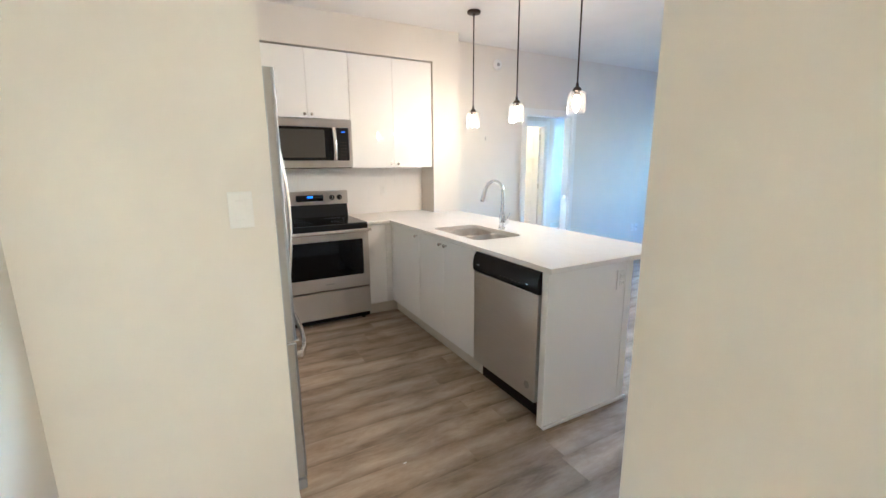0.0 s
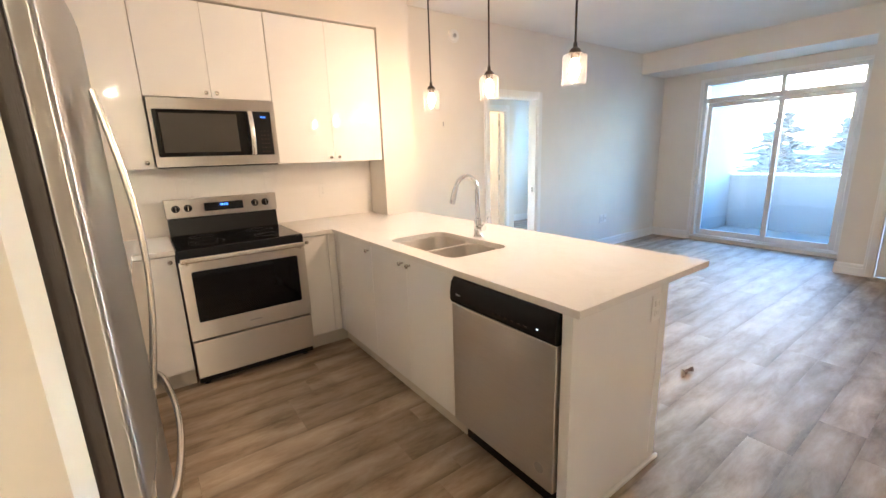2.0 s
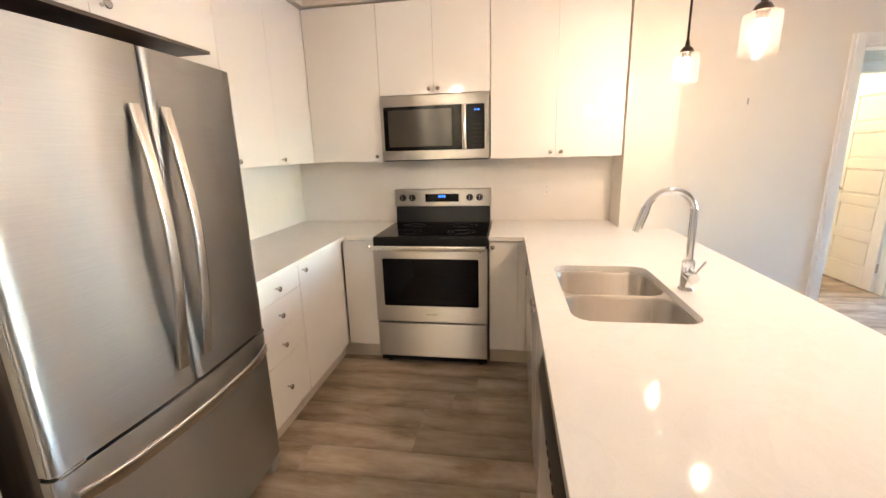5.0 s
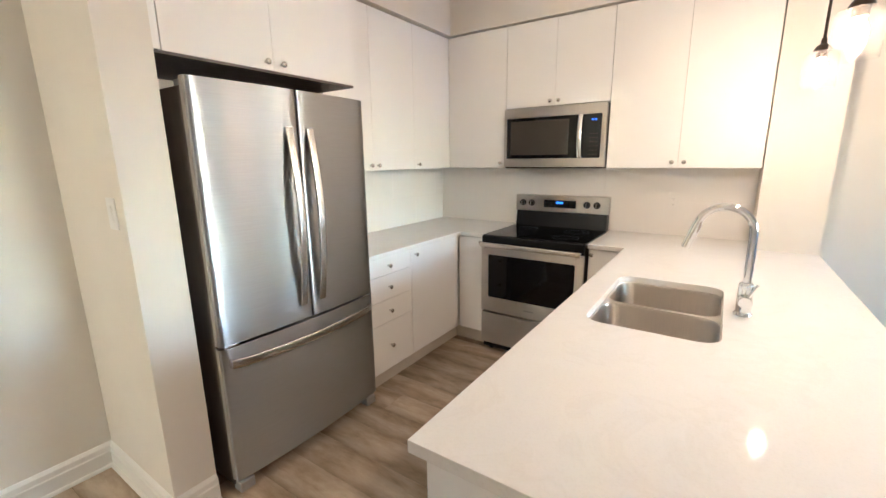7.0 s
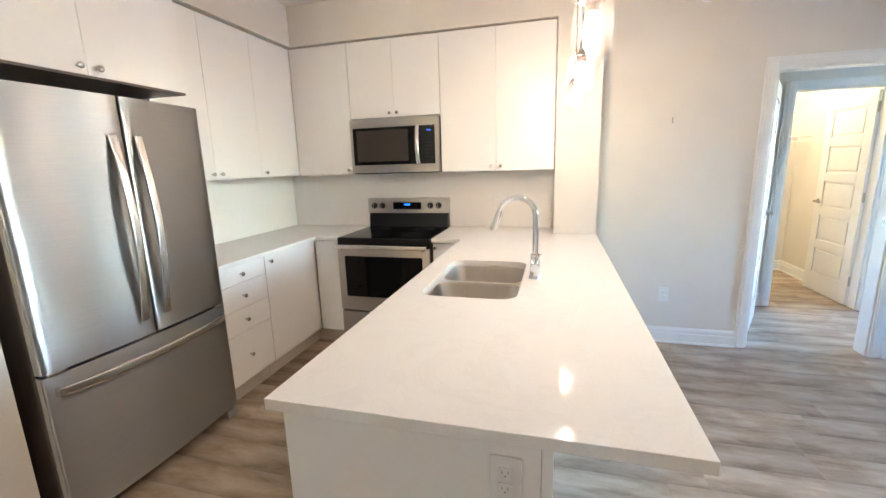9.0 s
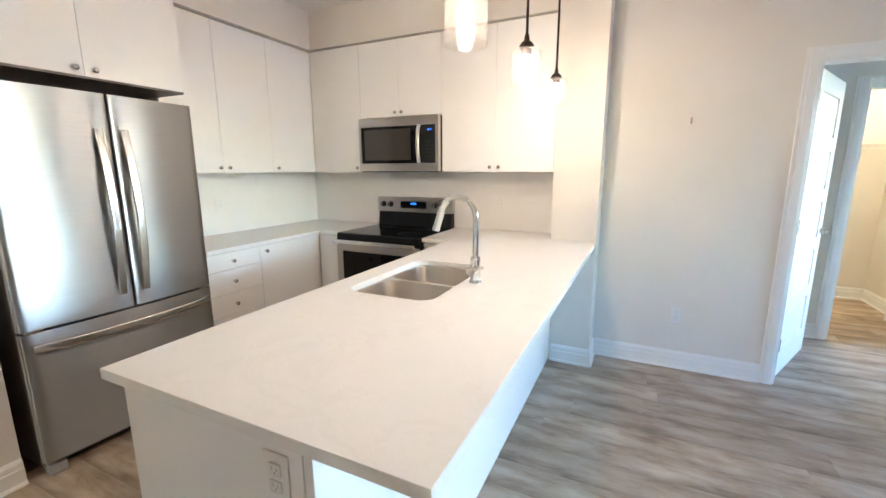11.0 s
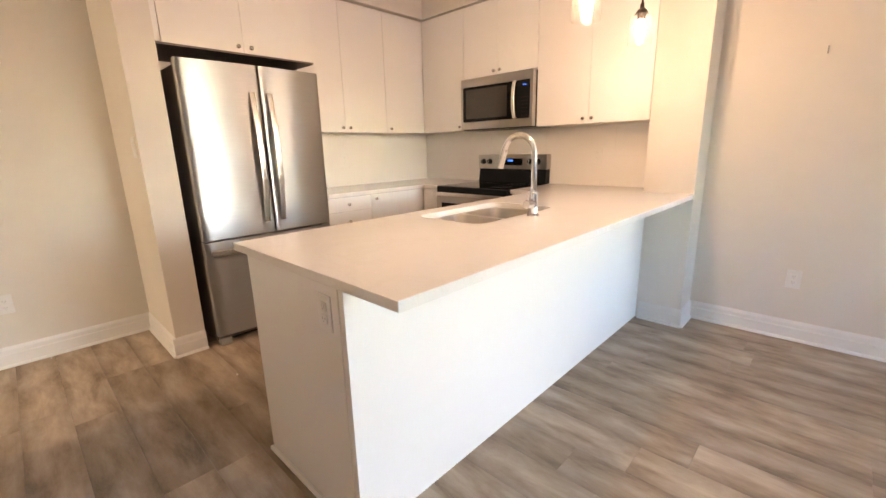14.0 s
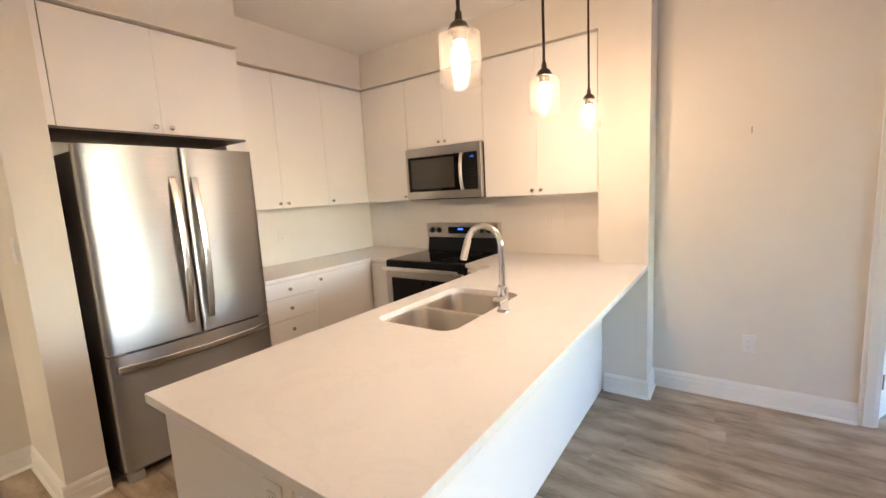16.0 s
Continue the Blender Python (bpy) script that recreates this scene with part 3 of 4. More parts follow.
front(c, "door", "x", LX, -1.228, -0.70, BZ, 0.878, [(-1.185, 0.838)], "white gloss slab door")
part("filler", box(LX - 0.02, -0.698, BZ, LX - 0.004, -0.626, 0.878), LACQ, c, "narrow white corner filler")
c = thing("base_cabinet", (0.7, -0.3, 0), "narrow white gloss base cabinet between corner and range", "cabinet", base_g)
part("body", box(0.58, -0.60, 0.11, 0.808, -0.005, TZ), INSIDE, c)
part("toe_kick", box(0.512, -0.56, 0, 0.808, -0.548, 0.11), KICK, c, "recessed pale toe kick")
front(c, "door", "-y", BY, 0.577, 0.808, BZ, 0.878, [(0.778, 0.845)], "narrow white gloss slab door")
c = thing("base_cabinet", (1.7, -0.3, 0), "narrow white gloss base cabinet between range and peninsula", "cabinet", base_g)
part("body", box(1.576, -0.60, 0.11, 1.83, -0.005, TZ), INSIDE, c)
part("toe_kick", box(1.576, -0.56, 0, 1.88, -0.548, 0.11), KICK, c, "recessed pale toe kick")
front(c, "door", "-y", BY, 1.576, 1.76, BZ, 0.878, [(1.60, 0.845)], "narrow white gloss slab door")
part("filler", box(1.762, BY, BZ, 1.813, BY + 0.018, 0.878), LACQ, c, "narrow white corner filler")
c = thing("base_cabinet", (2.1, -0.9, 0), "white gloss peninsula cabinet with one wide door by the corner", "cabinet", base_g)
part("body", box(PX + 0.02, -1.22, 0.11, 2.44, -0.31, TZ), INSIDE, c)
part("toe_kick", box(PX + 0.062, -1.22, 0, PX + 0.075, -0.56, 0.11), KICK, c, "recessed pale toe kick")
front(c, "door", "-x", PX, -1.225, -0.70, BZ, 0.878, [(-1.19, 0.845)], "white gloss slab door")
part("filler", box(PX, -0.698, BZ, PX + 0.018, -0.624, 0.878), LACQ, c, "narrow white corner filler")
c = thing("base_cabinet", (2.1, -1.65, 0), "white gloss sink cabinet with two slab doors under the sink", "cabinet", base_g)
bm = box(PX + 0.02, -2.075, 0.11, 2.44, -2.06, TZ)
slab(bm, PX + 0.02, -1.245, 0.11, 2.44, -1.23, TZ)
slab(bm, PX + 0.02, -2.06, 0.11, 2.44, -1.245, 0.126)
slab(bm, 2.428, -2.06, 0.126, 2.44, -1.245, TZ)
part("body", bm, INSIDE, c)
part("toe_kick", box(PX + 0.062, -2.075, 0, PX + 0.075, -1.225, 0.11), KICK, c, "recessed pale toe kick")
front(c, "door", "-x", PX, -1.652, -1.227, BZ, 0.878, [(-1.612, 0.845)], "white gloss slab door")
front(c, "door", "-x", PX, -2.077, -1.652, BZ, 0.878, [(-1.692, 0.845)], "white gloss slab door")

pp = thing("peninsula_panel", (2.45, -1.6, 0), "white gloss panels wrapping the end and back of the peninsula", "panel")
part("end_panel", box(PX, -2.745, 0.002, 2.44, -2.70, TZ, 0.001), LACQ, pp)
part("back_panel", box(2.441, -2.745, 0.002, 2.465, -0.305, TZ, 0.001), LACQ, pp)
part("seam_strip", box(2.405, -2.748, 0.06, 2.44, -2.7455, TZ), LACQ, pp)
bm = bmesh.new()
slab(bm, PX - 0.002, -2.76, 0.001, 2.48, -2.7455, 0.02, 0.004, 2)
part("shoe_mould", bm, TRIM, pp, "thin white quarter-round at the floor")

# wall cabinets
UZ, UT = 1.394, 2.425
UX, UY = 0.272, -0.288
c = thing("wall_cabinet", (0.13, -1.44, 0), "tall white gloss wall cabinet beside the refrigerator cabinet", "cabinet", wall_g)
part("body", box(0.004, -1.628, UZ, UX - 0.02, -1.228, UT), INSIDE, c)
front(c, "door", "x", UX, -1.628, -1.226, UZ, UT, [(-1.262, 1.43)], "tall white gloss slab door")
c = thing("wall_cabinet", (0.13, -1.0, 0), "tall white gloss wall cabinet between two others", "cabinet", wall_g)
part("body", box(0.004, -1.224, UZ, UX - 0.02, -0.772, UT), INSIDE, c)
front(c, "door", "x", UX, -1.226, -0.77, UZ, UT, [(-1.19, 1.43)], "tall white gloss slab door")
c = thing("wall_cabinet", (0.13, -0.5, 0), "tall white gloss wall cabinet in the corner", "cabinet", wall_g)
part("body", box(0.004, -0.768, UZ, UX - 0.02, -0.006, UT), INSIDE, c)
front(c, "door", "x", UX, -0.77, UY, UZ, UT, [(-0.735, 1.43)], "tall white gloss slab door")
c = thing("wall_cabinet", (0.5, -0.14, 0), "tall white gloss wall cabinet between corner and microwave", "cabinet", wall_g)
part("body", box(0.275, UY + 0.02, UZ, 0.80, -0.006, UT), INSIDE, c)
front(c, "door", "-y", UY, 0.274, 0.802, UZ, UT, [(0.765, 1.43)], "wide white gloss slab door")
c = thing("wall_cabinet", (1.18, -0.14, 1.84), "short white gloss wall cabinet with two doors above the microwave", "cabinet", wall_g)
part("body", box(0.806, UY + 0.02, 1.838, 1.568, -0.006, UT), INSIDE, c)
front(c, "door", "-y", UY, 0.804, 1.186, 1.838, UT, [(1.155, 1.87)], "short white gloss slab door")
front(c, "door", "-y", UY, 1.186, 1.57, 1.838, UT, [(1.218, 1.87)], "short white gloss slab door")
c = thing("wall_cabinet", (2.0, -0.14, 0), "tall white gloss wall cabinet with two doors beside the pier", "cabinet", wall_g)
part("body", box(1.574, UY + 0.02, UZ, 2.438, -0.006, UT), INSIDE, c)
front(c, "door", "-y", UY, 1.572, 2.005, UZ, UT, [(1.972, 1.43)], "tall white gloss slab door")
front(c, "door", "-y", UY, 2.005, 2.434, UZ, UT, [(2.04, 1.43)], "tall white gloss slab door")
c = thing("refrigerator_cabinet", (0.26, -2.12, 1.86), "deep white gloss cabinet with two doors over the refrigerator", "cabinet", wall_g)
part("body", box(0.004, -2.606, 1.868, 0.51, -1.632, UT), INSIDE, c)
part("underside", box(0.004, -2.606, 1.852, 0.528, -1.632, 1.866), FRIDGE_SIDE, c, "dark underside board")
front(c, "door", "x", 0.53, -2.575, -2.118, 1.862, UT, [(-2.158, 1.895)], "white gloss slab door")
front(c, "door", "x", 0.53, -2.118, -1.632, 1.862, UT, [(-2.078, 1.895)], "white gloss slab door")
part("filler", box(0.512, -2.608, 1.862, 0.528, -2.578, UT), LACQ, c, "narrow white side filler")

# ---- worktops ----
w1 = thing("worktop", (0.3, -0.8, 0.885), "white quartz corner worktop beside the refrigerator", "worktop", "worktops")
part("top", plate([(0.001, -0.001), (0.001, -1.652), (0.602, -1.652), (0.602, -0.642), (0.812, -0.642), (0.812, -0.001)], [], 0.8855, 0.915), QUARTZ, w1)
w2 = thing("worktop", (2.2, -1.5, 0.885), "long white quartz peninsula worktop with a sink cut-out and overhang", "worktop", "worktops")
sink_hole = rounded(2.11, -1.62, 0.405, 0.66, 0.065)
part("top", plate([(1.572, -0.001), (1.572, -0.642), (1.796, -0.642), (1.796, -2.783), (2.751, -2.783), (2.751, -0.305), (2.441, -0.305), (2.441, -0.001)], [sink_hole], 0.8855, 0.915), QUARTZ, w2)

# ---- sink and tap ----
s = thing("sink", (2.11, -1.62, 0.7), "undermounted stainless steel sink with two equal bowls", "sink")
bowls = ((2.11, -1.787, 0.398, 0.313), (2.11, -1.455, 0.398, 0.313))
part("rim", plate(rounded(2.11, -1.62, 0.445, 0.70, 0.075), [rounded(*b, 0.065) for b in bowls], 0.8815, 0.885, 0), STEEL_S, s)
for cx, cy, bw, bh in bowls:
    bm = bmesh.new()
    rings = []
    for inset, z, r in ((0, 0.883, 0.065), (0.003, 0.875, 0.065), (0.008, 0.74, 0.06), (0.014, 0.712, 0.056), (0.03, 0.696, 0.05), (0.06, 0.69, 0.04), (0.11, 0.688, 0.03)):
        rings.append([bm.verts.new((x, y, z)) for x, y in rounded(cx, cy, bw - 2 * inset, bh - 2 * inset, r)])
    for a, b2 in zip(rings, rings[1:]):
        k = len(a)
        for i in range(k):
            bm.faces.new((a[i], a[(i + 1) % k], b2[(i + 1) % k], b2[i]))
    bm.faces.new(rings[-1])
    bowl = part("bowl", bm, STEEL_S, s)
    part("drain", lathe(bmesh.new(), [(0.045, 0.689), (0.043, 0.692), (0.034, 0.6915), (0.032, 0.689), (0.001, 0.6895)], 24, Matrix.Translation((cx, cy, 0))), CHROME, bowl, "round chrome drain")

f = thing("tap", (2.37, -1.61, 0.915), "polished chrome gooseneck kitchen tap with side lever on the worktop", "tap")
FX, FY = 2.37, -1.61
part("base", lathe(bmesh.new(), [(0.029, 0.915), (0.029, 0.921), (0.025, 0.926), (0.0235, 0.93), (0.0235, 1.022), (0.020, 1.03), (0.015, 1.034)], 28, Matrix.Translation((FX, FY, 0))), CHROME, f)
pts = [(FX, FY, 1.03), (FX, FY, 1.12), (FX, FY, 1.205)]
for k in range(1, 15):
    a = math.pi * k / 14 * 0.93
    pts.append((FX - 0.085 + 0.085 * math.cos(a), FY, 1.205 + 0.088 * math.sin(a)))
part("spout", tube(bmesh.new(), pts, 0.0135, n=18, up=(0, 1, 0)), CHROME, f)
e0 = Vector(pts[-1])
d0 = (Vector(pts[-1]) - Vector(pts[-2])).normalized()
part("spray_head", tube(bmesh.new(), [e0 - d0 * 0.004, e0, e0 + d0 * 0.03, e0 + d0 * 0.085, e0 + d0 * 0.09], 0.0165, n=18, up=(0, 1, 0)), CHROME, f, "chrome pull-down spray head")
part("valve", lathe(bmesh.new(), [(0.021, 0), (0.021, 0.045), (0.019, 0.05), (0.001, 0.05)], 24, pose(FX, FY - 0.012, 0.975, 90, 0, 0)), CHROME, f, "round chrome valve housing")
part("lever", tube(bmesh.new(), [(FX + 0.002, FY - 0.052, 0.985), (FX + 0.012, FY - 0.062, 1.01), (FX + 0.026, FY - 0.076, 1.045)], 0.0042, 0.0055, 10), CHROME, f, "slim chrome lever")

# ---- refrigerator ----
fr = thing("refrigerator", (0.33, -2.11, 0), "stainless steel french-door refrigerator with bottom freezer drawer and dark sides", "refrigerator")
FY0, FY1 = -2.555, -1.662
part("body", box(0.03, FY0 + 0.003, 0.03, 0.574, FY1 - 0.006, 1.745, 0.004), FRIDGE_SIDE, fr, "dark textured steel cabinet")


def bowed(y0, y1, z0, z1, base=0.577, bulge=0.024, edge=0.617):
    """A door front that bows gently outwards over the whole width."""
    bm = bmesh.new()
    n = 20
    mid, half = (FY0 + FY1) / 2, (FY1 - FY0) / 2
    sec = [(base, y0), ]
    for i in range(n + 1):
        y = y0 + (y1 - y0) * i / n
        u = (y - mid) / half
        x = edge + bulge * (1 - u * u)
        e = min(y - y0, y1 - y)
        if e < 0.012:
            x -= 0.012 - math.sqrt(max(0, 0.012 ** 2 - (0.012 - e) ** 2))
        sec.append((x, y))
    for k, e in enumerate((0.0015, 0.005)):
        for y in (y0 + e, y1 - e):
            u = (y - mid) / half
            sec.append((edge + bulge * (1 - u * u) - 0.012 + math.sqrt(0.012 ** 2 - (0.012 - e) ** 2), y))
    sec = [sec[0]] + sorted(sec[1:], key=lambda p: p[1]) + [(base, y1)]
    lo = [bm.verts.new((x, y, z0)) for x, y in sec]
    hi = [bm.verts.new((x, y, z1)) for x, y in sec]
    k = len(sec)
    for i in range(k):
        bm.faces.new((lo[i], lo[(i + 1) % k], hi[(i + 1) % k], hi[i]))
    bm.faces.new(lo[::-1])
    bm.faces.new(hi)
    return bm


MIDY = -2.098
for y0, y1, hy in ((FY0, MIDY - 0.003, MIDY - 0.056), (MIDY + 0.003, FY1, MIDY + 0.056)):
    d = part("door", bowed(y0, y1, 0.712, 1.775), STEEL_F, fr, "brushed steel upper door")
    part("gasket", box(0.568, y0 + 0.008, 0.72, 0.579, y1 - 0.008, 1.765), BLACK, d, "black door gasket")
    part("side_trim", box(0.580, y0 - 0.0014, 0.714, 0.604, y0 - 0.0002, 1.773), DOORSIDE, d, "satin grey painted door edge")
    pts = [(0.646 + 0.042 * math.sin(math.pi * (k / 16)), hy, 0.79 + 0.82 * k / 16) for k in range(0, 17)]
    bm = tube(bmesh.new(), pts, 0.008, 0.019, 16, up=(0, 1, 0), sq=0.45)
    for z in (0.80, 1.585):
        slab(bm, 0.622, hy - 0.014, z, 0.647, hy + 0.014, z + 0.018, 0.003)
    part("handle", bm, STEEL_H, d, "long bowed satin steel handle")
d = part("freezer_drawer", bowed(FY0, FY1, 0.07, 0.70), STEEL_F, fr, "brushed steel freezer drawer front")
pts = [(0.605, -2.52, 0.632)] + [(0.638 + 0.052 * math.sin(math.pi * k / 14) ** 0.6, -2.52 + 0.815 * k / 14, 0.632) for k in range(15)] + [(0.605, -1.705, 0.632)]
part("handle", tube(bmesh.new(), pts, 0.009, 0.02, 16, sq=0.5), STEEL_H, d, "wide bowed satin steel handle")
part("side_trim", box(0.580, FY0 - 0.0014, 0.072, 0.604, FY0 - 0.0002, 0.698), DOORSIDE, d, "satin grey painted drawer edge")
part("gasket", box(0.568, FY0 + 0.008, 0.08, 0.579, FY1 - 0.008, 0.70), BLACK, d, "black drawer gasket")
part("kick_grille", box(0.54, FY0 + 0.03, 0.012, 0.558, FY1 - 0.03, 0.065), BLACK, fr, "black base grille")
for y in (FY0 + 0.045, FY1 - 0.045):
    part("foot", box(0.555, y - 0.035, 0.0, 0.615, y + 0.035, 0.05, 0.006, 2), GREY, fr, "grey roller foot cover")
    part("hinge_cover", box(0.50, y - 0.03, 1.745, 0.60, y + 0.03, 1.772, 0.006, 2), GREY, fr, "grey top hinge cover")
    part("hinge_bracket", box(0.58, y - 0.035, 0.701, 0.628, y + 0.03, 0.711, 0.001), STEEL_H, fr, "thin steel hinge bracket")
part("badge", box(0.612, -1.79, 1.672, 0.6175, -1.725, 1.682), STEEL, fr, "small plain badge bar")

# ---- range ----
r = thing("range", (1.19, -0.35, 0), "freestanding electric range in stainless steel with a black glass cooktop", "range")
RX0, RX1 = 0.816, 1.566
part("body", box(RX0 + 0.004, -0.655, 0.03, RX1 - 0.004, -0.03, 0.90, 0.002), BLACK, r, "black enamelled sides")
part("cooktop", box(RX0, -0.672, 0.90, RX1, -0.09, 0.918, 0.004, 2), BLACK_G, r, "glossy black glass cooktop")
part("cooktop_rim", box(RX0, -0.685, 0.842, RX1, -0.668, 0.914, 0.006, 2), BLACK, r, "black front rim")
for bx, by, br in ((1.0, -0.5, 0.105), (1.38, -0.5, 0.09), (1.0, -0.24, 0.075), (1.38, -0.24, 0.09)):
    for rr in (br, br * 0.62):
        bm = bmesh.new()
        loops = [[bm.verts.new((bx + q * math.cos(math.pi * k / 20), by + q * math.sin(math.pi * k / 20), 0.9184)) for k in range(40)] for q in (rr - 0.0009, rr + 0.0009)]
        for k in range(40):
            bm.faces.new((loops[0][k], loops[0][(k + 1) % 40], loops[1][(k + 1) % 40], loops[1][k]))
        part("burner_ring", bm, RAIL, r, "thin grey burner ring")
bm = bmesh.new()
sec = [(-0.02, 0.915), (-0.095, 0.915), (-0.075, 1.045), (-0.02, 1.045)]
lo = [bm.verts.new((RX0 + 0.008, y, z)) for y, z in sec]
hi = [bm.verts.new((RX1 - 0.008, y, z)) for y, z in sec]
for i in range(4):
    bm.faces.new((lo[i], lo[(i + 1) % 4], hi[(i + 1) % 4], hi[i]))
bm.faces.new(lo), bm.faces.new(hi[::-1])
part("backguard_base", bm, BLACK, r, "black sloping back panel")
CY = -0.088
part("control_panel", box(RX0, CY, 1.04, RX1, -0.02, 1.172, 0.005, 2), STEEL, r, "brushed steel control panel")
part("control_display", box(1.06, CY - 0.004, 1.075, 1.32, CY + 0.01, 1.135, 0.001), BLACK_G, r, "black display")
bm = bmesh.new()
for x, w_ in ((1.163, 0.004), (1.172, 0.012), (1.189, 0.012), (1.206, 0.012)):
    slab(bm, x, CY - 0.006, 1.108, x + w_, CY - 0.0042, 1.124)
tagged(part("display_digits", bm, LED, r, "glowing blue clock digits"), kind="stuff")
for kx in (0.882, 0.957, 1.405, 1.480):
    kb = part("control_knob", lathe(bmesh.new(), [(0.026, 0), (0.026, 0.006), (0.021, 0.009), (0.0195, 0.028), (0.017, 0.031), (0.001, 0.031)], 24, pose(kx, CY, 1.107, 90, 0, 0)), BLACK, r, "black control knob with a steel pointer")
    part("pointer", box(kx - 0.003, CY - 0.034, 1.091, kx + 0.003, CY - 0.0305, 1.124, 0.001), STEEL_H, kb)
DY = -0.69
bm = plate([(RX0, 0.335), (RX1, 0.335), (RX1, 0.838), (RX0, 0.838)], [rounded((0.873 + 1.511) / 2, (0.448 + 0.775) / 2, 0.638, 0.327, 0.012)], 0, 0.03, 0.002)
bm.transform(Matrix.Translation((0, DY + 0.03, 0)) @ Matrix.Rotation(radians(90), 4, "X"))
od = part("oven_door", bm, STEEL, r, "brushed steel oven door")
part("oven_window", box(0.868, DY + 0.003, 0.443, 1.516, DY + 0.012, 0.78), BLACK_G, od, "large black oven window")
for y, z in ((-0.742, 0.838),):
    part("handle", box(RX0 + 0.008, y, z + 0.002, RX1 - 0.008, y + 0.02, z + 0.034, 0.006, 3), STEEL_H, od, "wide flat satin steel handle")
    for x in (RX0 + 0.03, RX1 - 0.05):
        part("handle_post", box(x, y + 0.018, z - 0.012, x + 0.02, DY + 0.002, z + 0.02, 0.003), STEEL_H, od)
part("badge", box(1.16, DY - 0.0015, 0.385, 1.235, DY, 0.394), GREY, od, "small plain badge bar")
part("storage_drawer", box(RX0 + 0.002, DY, 0.078, RX1 - 0.002, -0.655, 0.322, 0.005, 2), STEEL, r, "brushed steel storage drawer front")
for x in (RX0 + 0.05, RX1 - 0.05):
    part("foot", lathe(bmesh.new(), [(0.018, 0), (0.018, 0.012), (0.01, 0.014), (0.01, 0.04)], 12, Matrix.Translation((x, -0.6, 0))), BLACK, r, "black levelling foot")

# ---- microwave ----
m = thing("microwave", (1.19, -0.16, 1.4), "over-the-range stainless steel microwave with a smoked window", "microwave")
MX0, MX1, MZ0, MZ1, MY = 0.812, 1.566, 1.40, 1.828, -0.335
part("body", box(MX0 + 0.003, MY + 0.045, MZ0 + 0.004, MX1 - 0.003, -0.004, MZ1, 0.002), BLACK, m, "black steel case")
bm = plate([(MX0, MZ0), (MX1, MZ0), (MX1, MZ1), (MX0, MZ1)], [rounded(MX0 + 0.372, (MZ0 + MZ1) / 2 - 0.003, 0.70, 0.295, 0.008)], 0, 0.04, 0.003)
bm.transform(Matrix.Translation((0, MY + 0.04, 0)) @ Matrix.Rotation(radians(90), 4, "X"))
md = part("door", bm, STEEL, m, "brushed steel door frame")
part("window", box(MX0 + 0.02, MY + 0.004, MZ0 + 0.06, MX0 + 0.562, MY + 0.014, MZ1 - 0.062), BLACK_G, md, "smoked black window")
part("window_mesh", box(MX0 + 0.055, MY + 0.0025, MZ0 + 0.09, MX0 + 0.50, MY + 0.0038, MZ1 - 0.092), SMOKE, md, "greyish screened viewing area")
part("control_panel", box(MX0 + 0.563, MY + 0.004, MZ0 + 0.06, MX0 + 0.724, MY + 0.014, MZ1 - 0.062), BLACK, m, "black touch panel")
bm = bmesh.new()
for row in range(6):
    for col in range(3):
        slab(bm, MX0 + 0.645 + col * 0.022, MY + 0.0028, MZ0 + 0.085 + row * 0.028, MX0 + 0.657 + col * 0.022, MY + 0.0038, MZ0 + 0.090 + row * 0.028)
tagged(part("key_marks", bm, DARK, m, "small grey key legends"), kind="stuff")
bm = bmesh.new()
for x in (0.655, 0.663, 0.674, 0.682):
    slab(bm, MX0 + x, MY + 0.002, MZ1 - 0.112, MX0 + x + 0.005, MY + 0.0035, MZ1 - 0.102)
tagged(part("display_digits", bm, LED, m, "glowing blue clock digits"), kind="stuff")
pts = [(MX0 + 0.585, MY + 0.002, MZ0 + 0.07)] + [(MX0 + 0.585, MY - 0.012 - 0.026 * math.sin(math.pi * k / 10) ** 0.7, MZ0 + 0.07 + 0.285 * k / 10) for k in range(11)] + [(MX0 + 0.585, MY + 0.002, MZ0 + 0.355)]
part("handle", tube(bmesh.new(), pts, 0.016, 0.008, 12, up=(0, 1, 0)), STEEL_H, md, "bowed satin steel handle")
part("vent_grille", box(MX0 + 0.01, MY + 0.02, MZ0 - 0.008, MX1 - 0.01, -0.02, MZ0 + 0.003), BLACK, m, "black underside vent")

# ---- dishwasher ----
dw = thing("dishwasher", (2.1, -2.39, 0), "stainless steel dishwasher with black control strip in the peninsula", "dishwasher")
DY0, DY1 = -2.695, -2.083
part("tub", box(1.84, DY0 + 0.006, 0.11, 2.43, DY1 - 0.006, 0.872), BLACK, dw, "dark casing")
part("door", box(1.798, DY0 + 0.002, 0.135, 1.835, DY1 - 0.002, 0.752, 0.004, 2), STEEL, dw, "brushed steel door")
bm = bmesh.new()
sec = [(1.838, 0.754), (1.800, 0.754), (1.790, 0.768), (1.788, 0.80), (1.797, 0.852), (1.812, 0.874), (1.838, 0.874)]
lo = [bm.verts.new((x, DY0 + 0.002, z)) for x, z in sec]
hi = [bm.verts.new((x, DY1 - 0.002, z)) for x, z in sec]
for i in range(len(sec)):
    bm.faces.new((lo[i], lo[(i + 1) % len(sec)], hi[(i + 1) % len(sec)], hi[i]))
bm.faces.new(lo), bm.faces.new(hi[::-1])
cp = part("control_strip", bm, BLACK, dw, "black moulded control strip")
part("indicator", box(1.7875, -2.615, 0.792, 1.789, -2.608, 0.798), LEDW, cp, "tiny white indicator light")
part("badge", box(1.7875, -2.16, 0.80, 1.789, -2.13, 0.807), GREY, cp, "small plain badge bar")
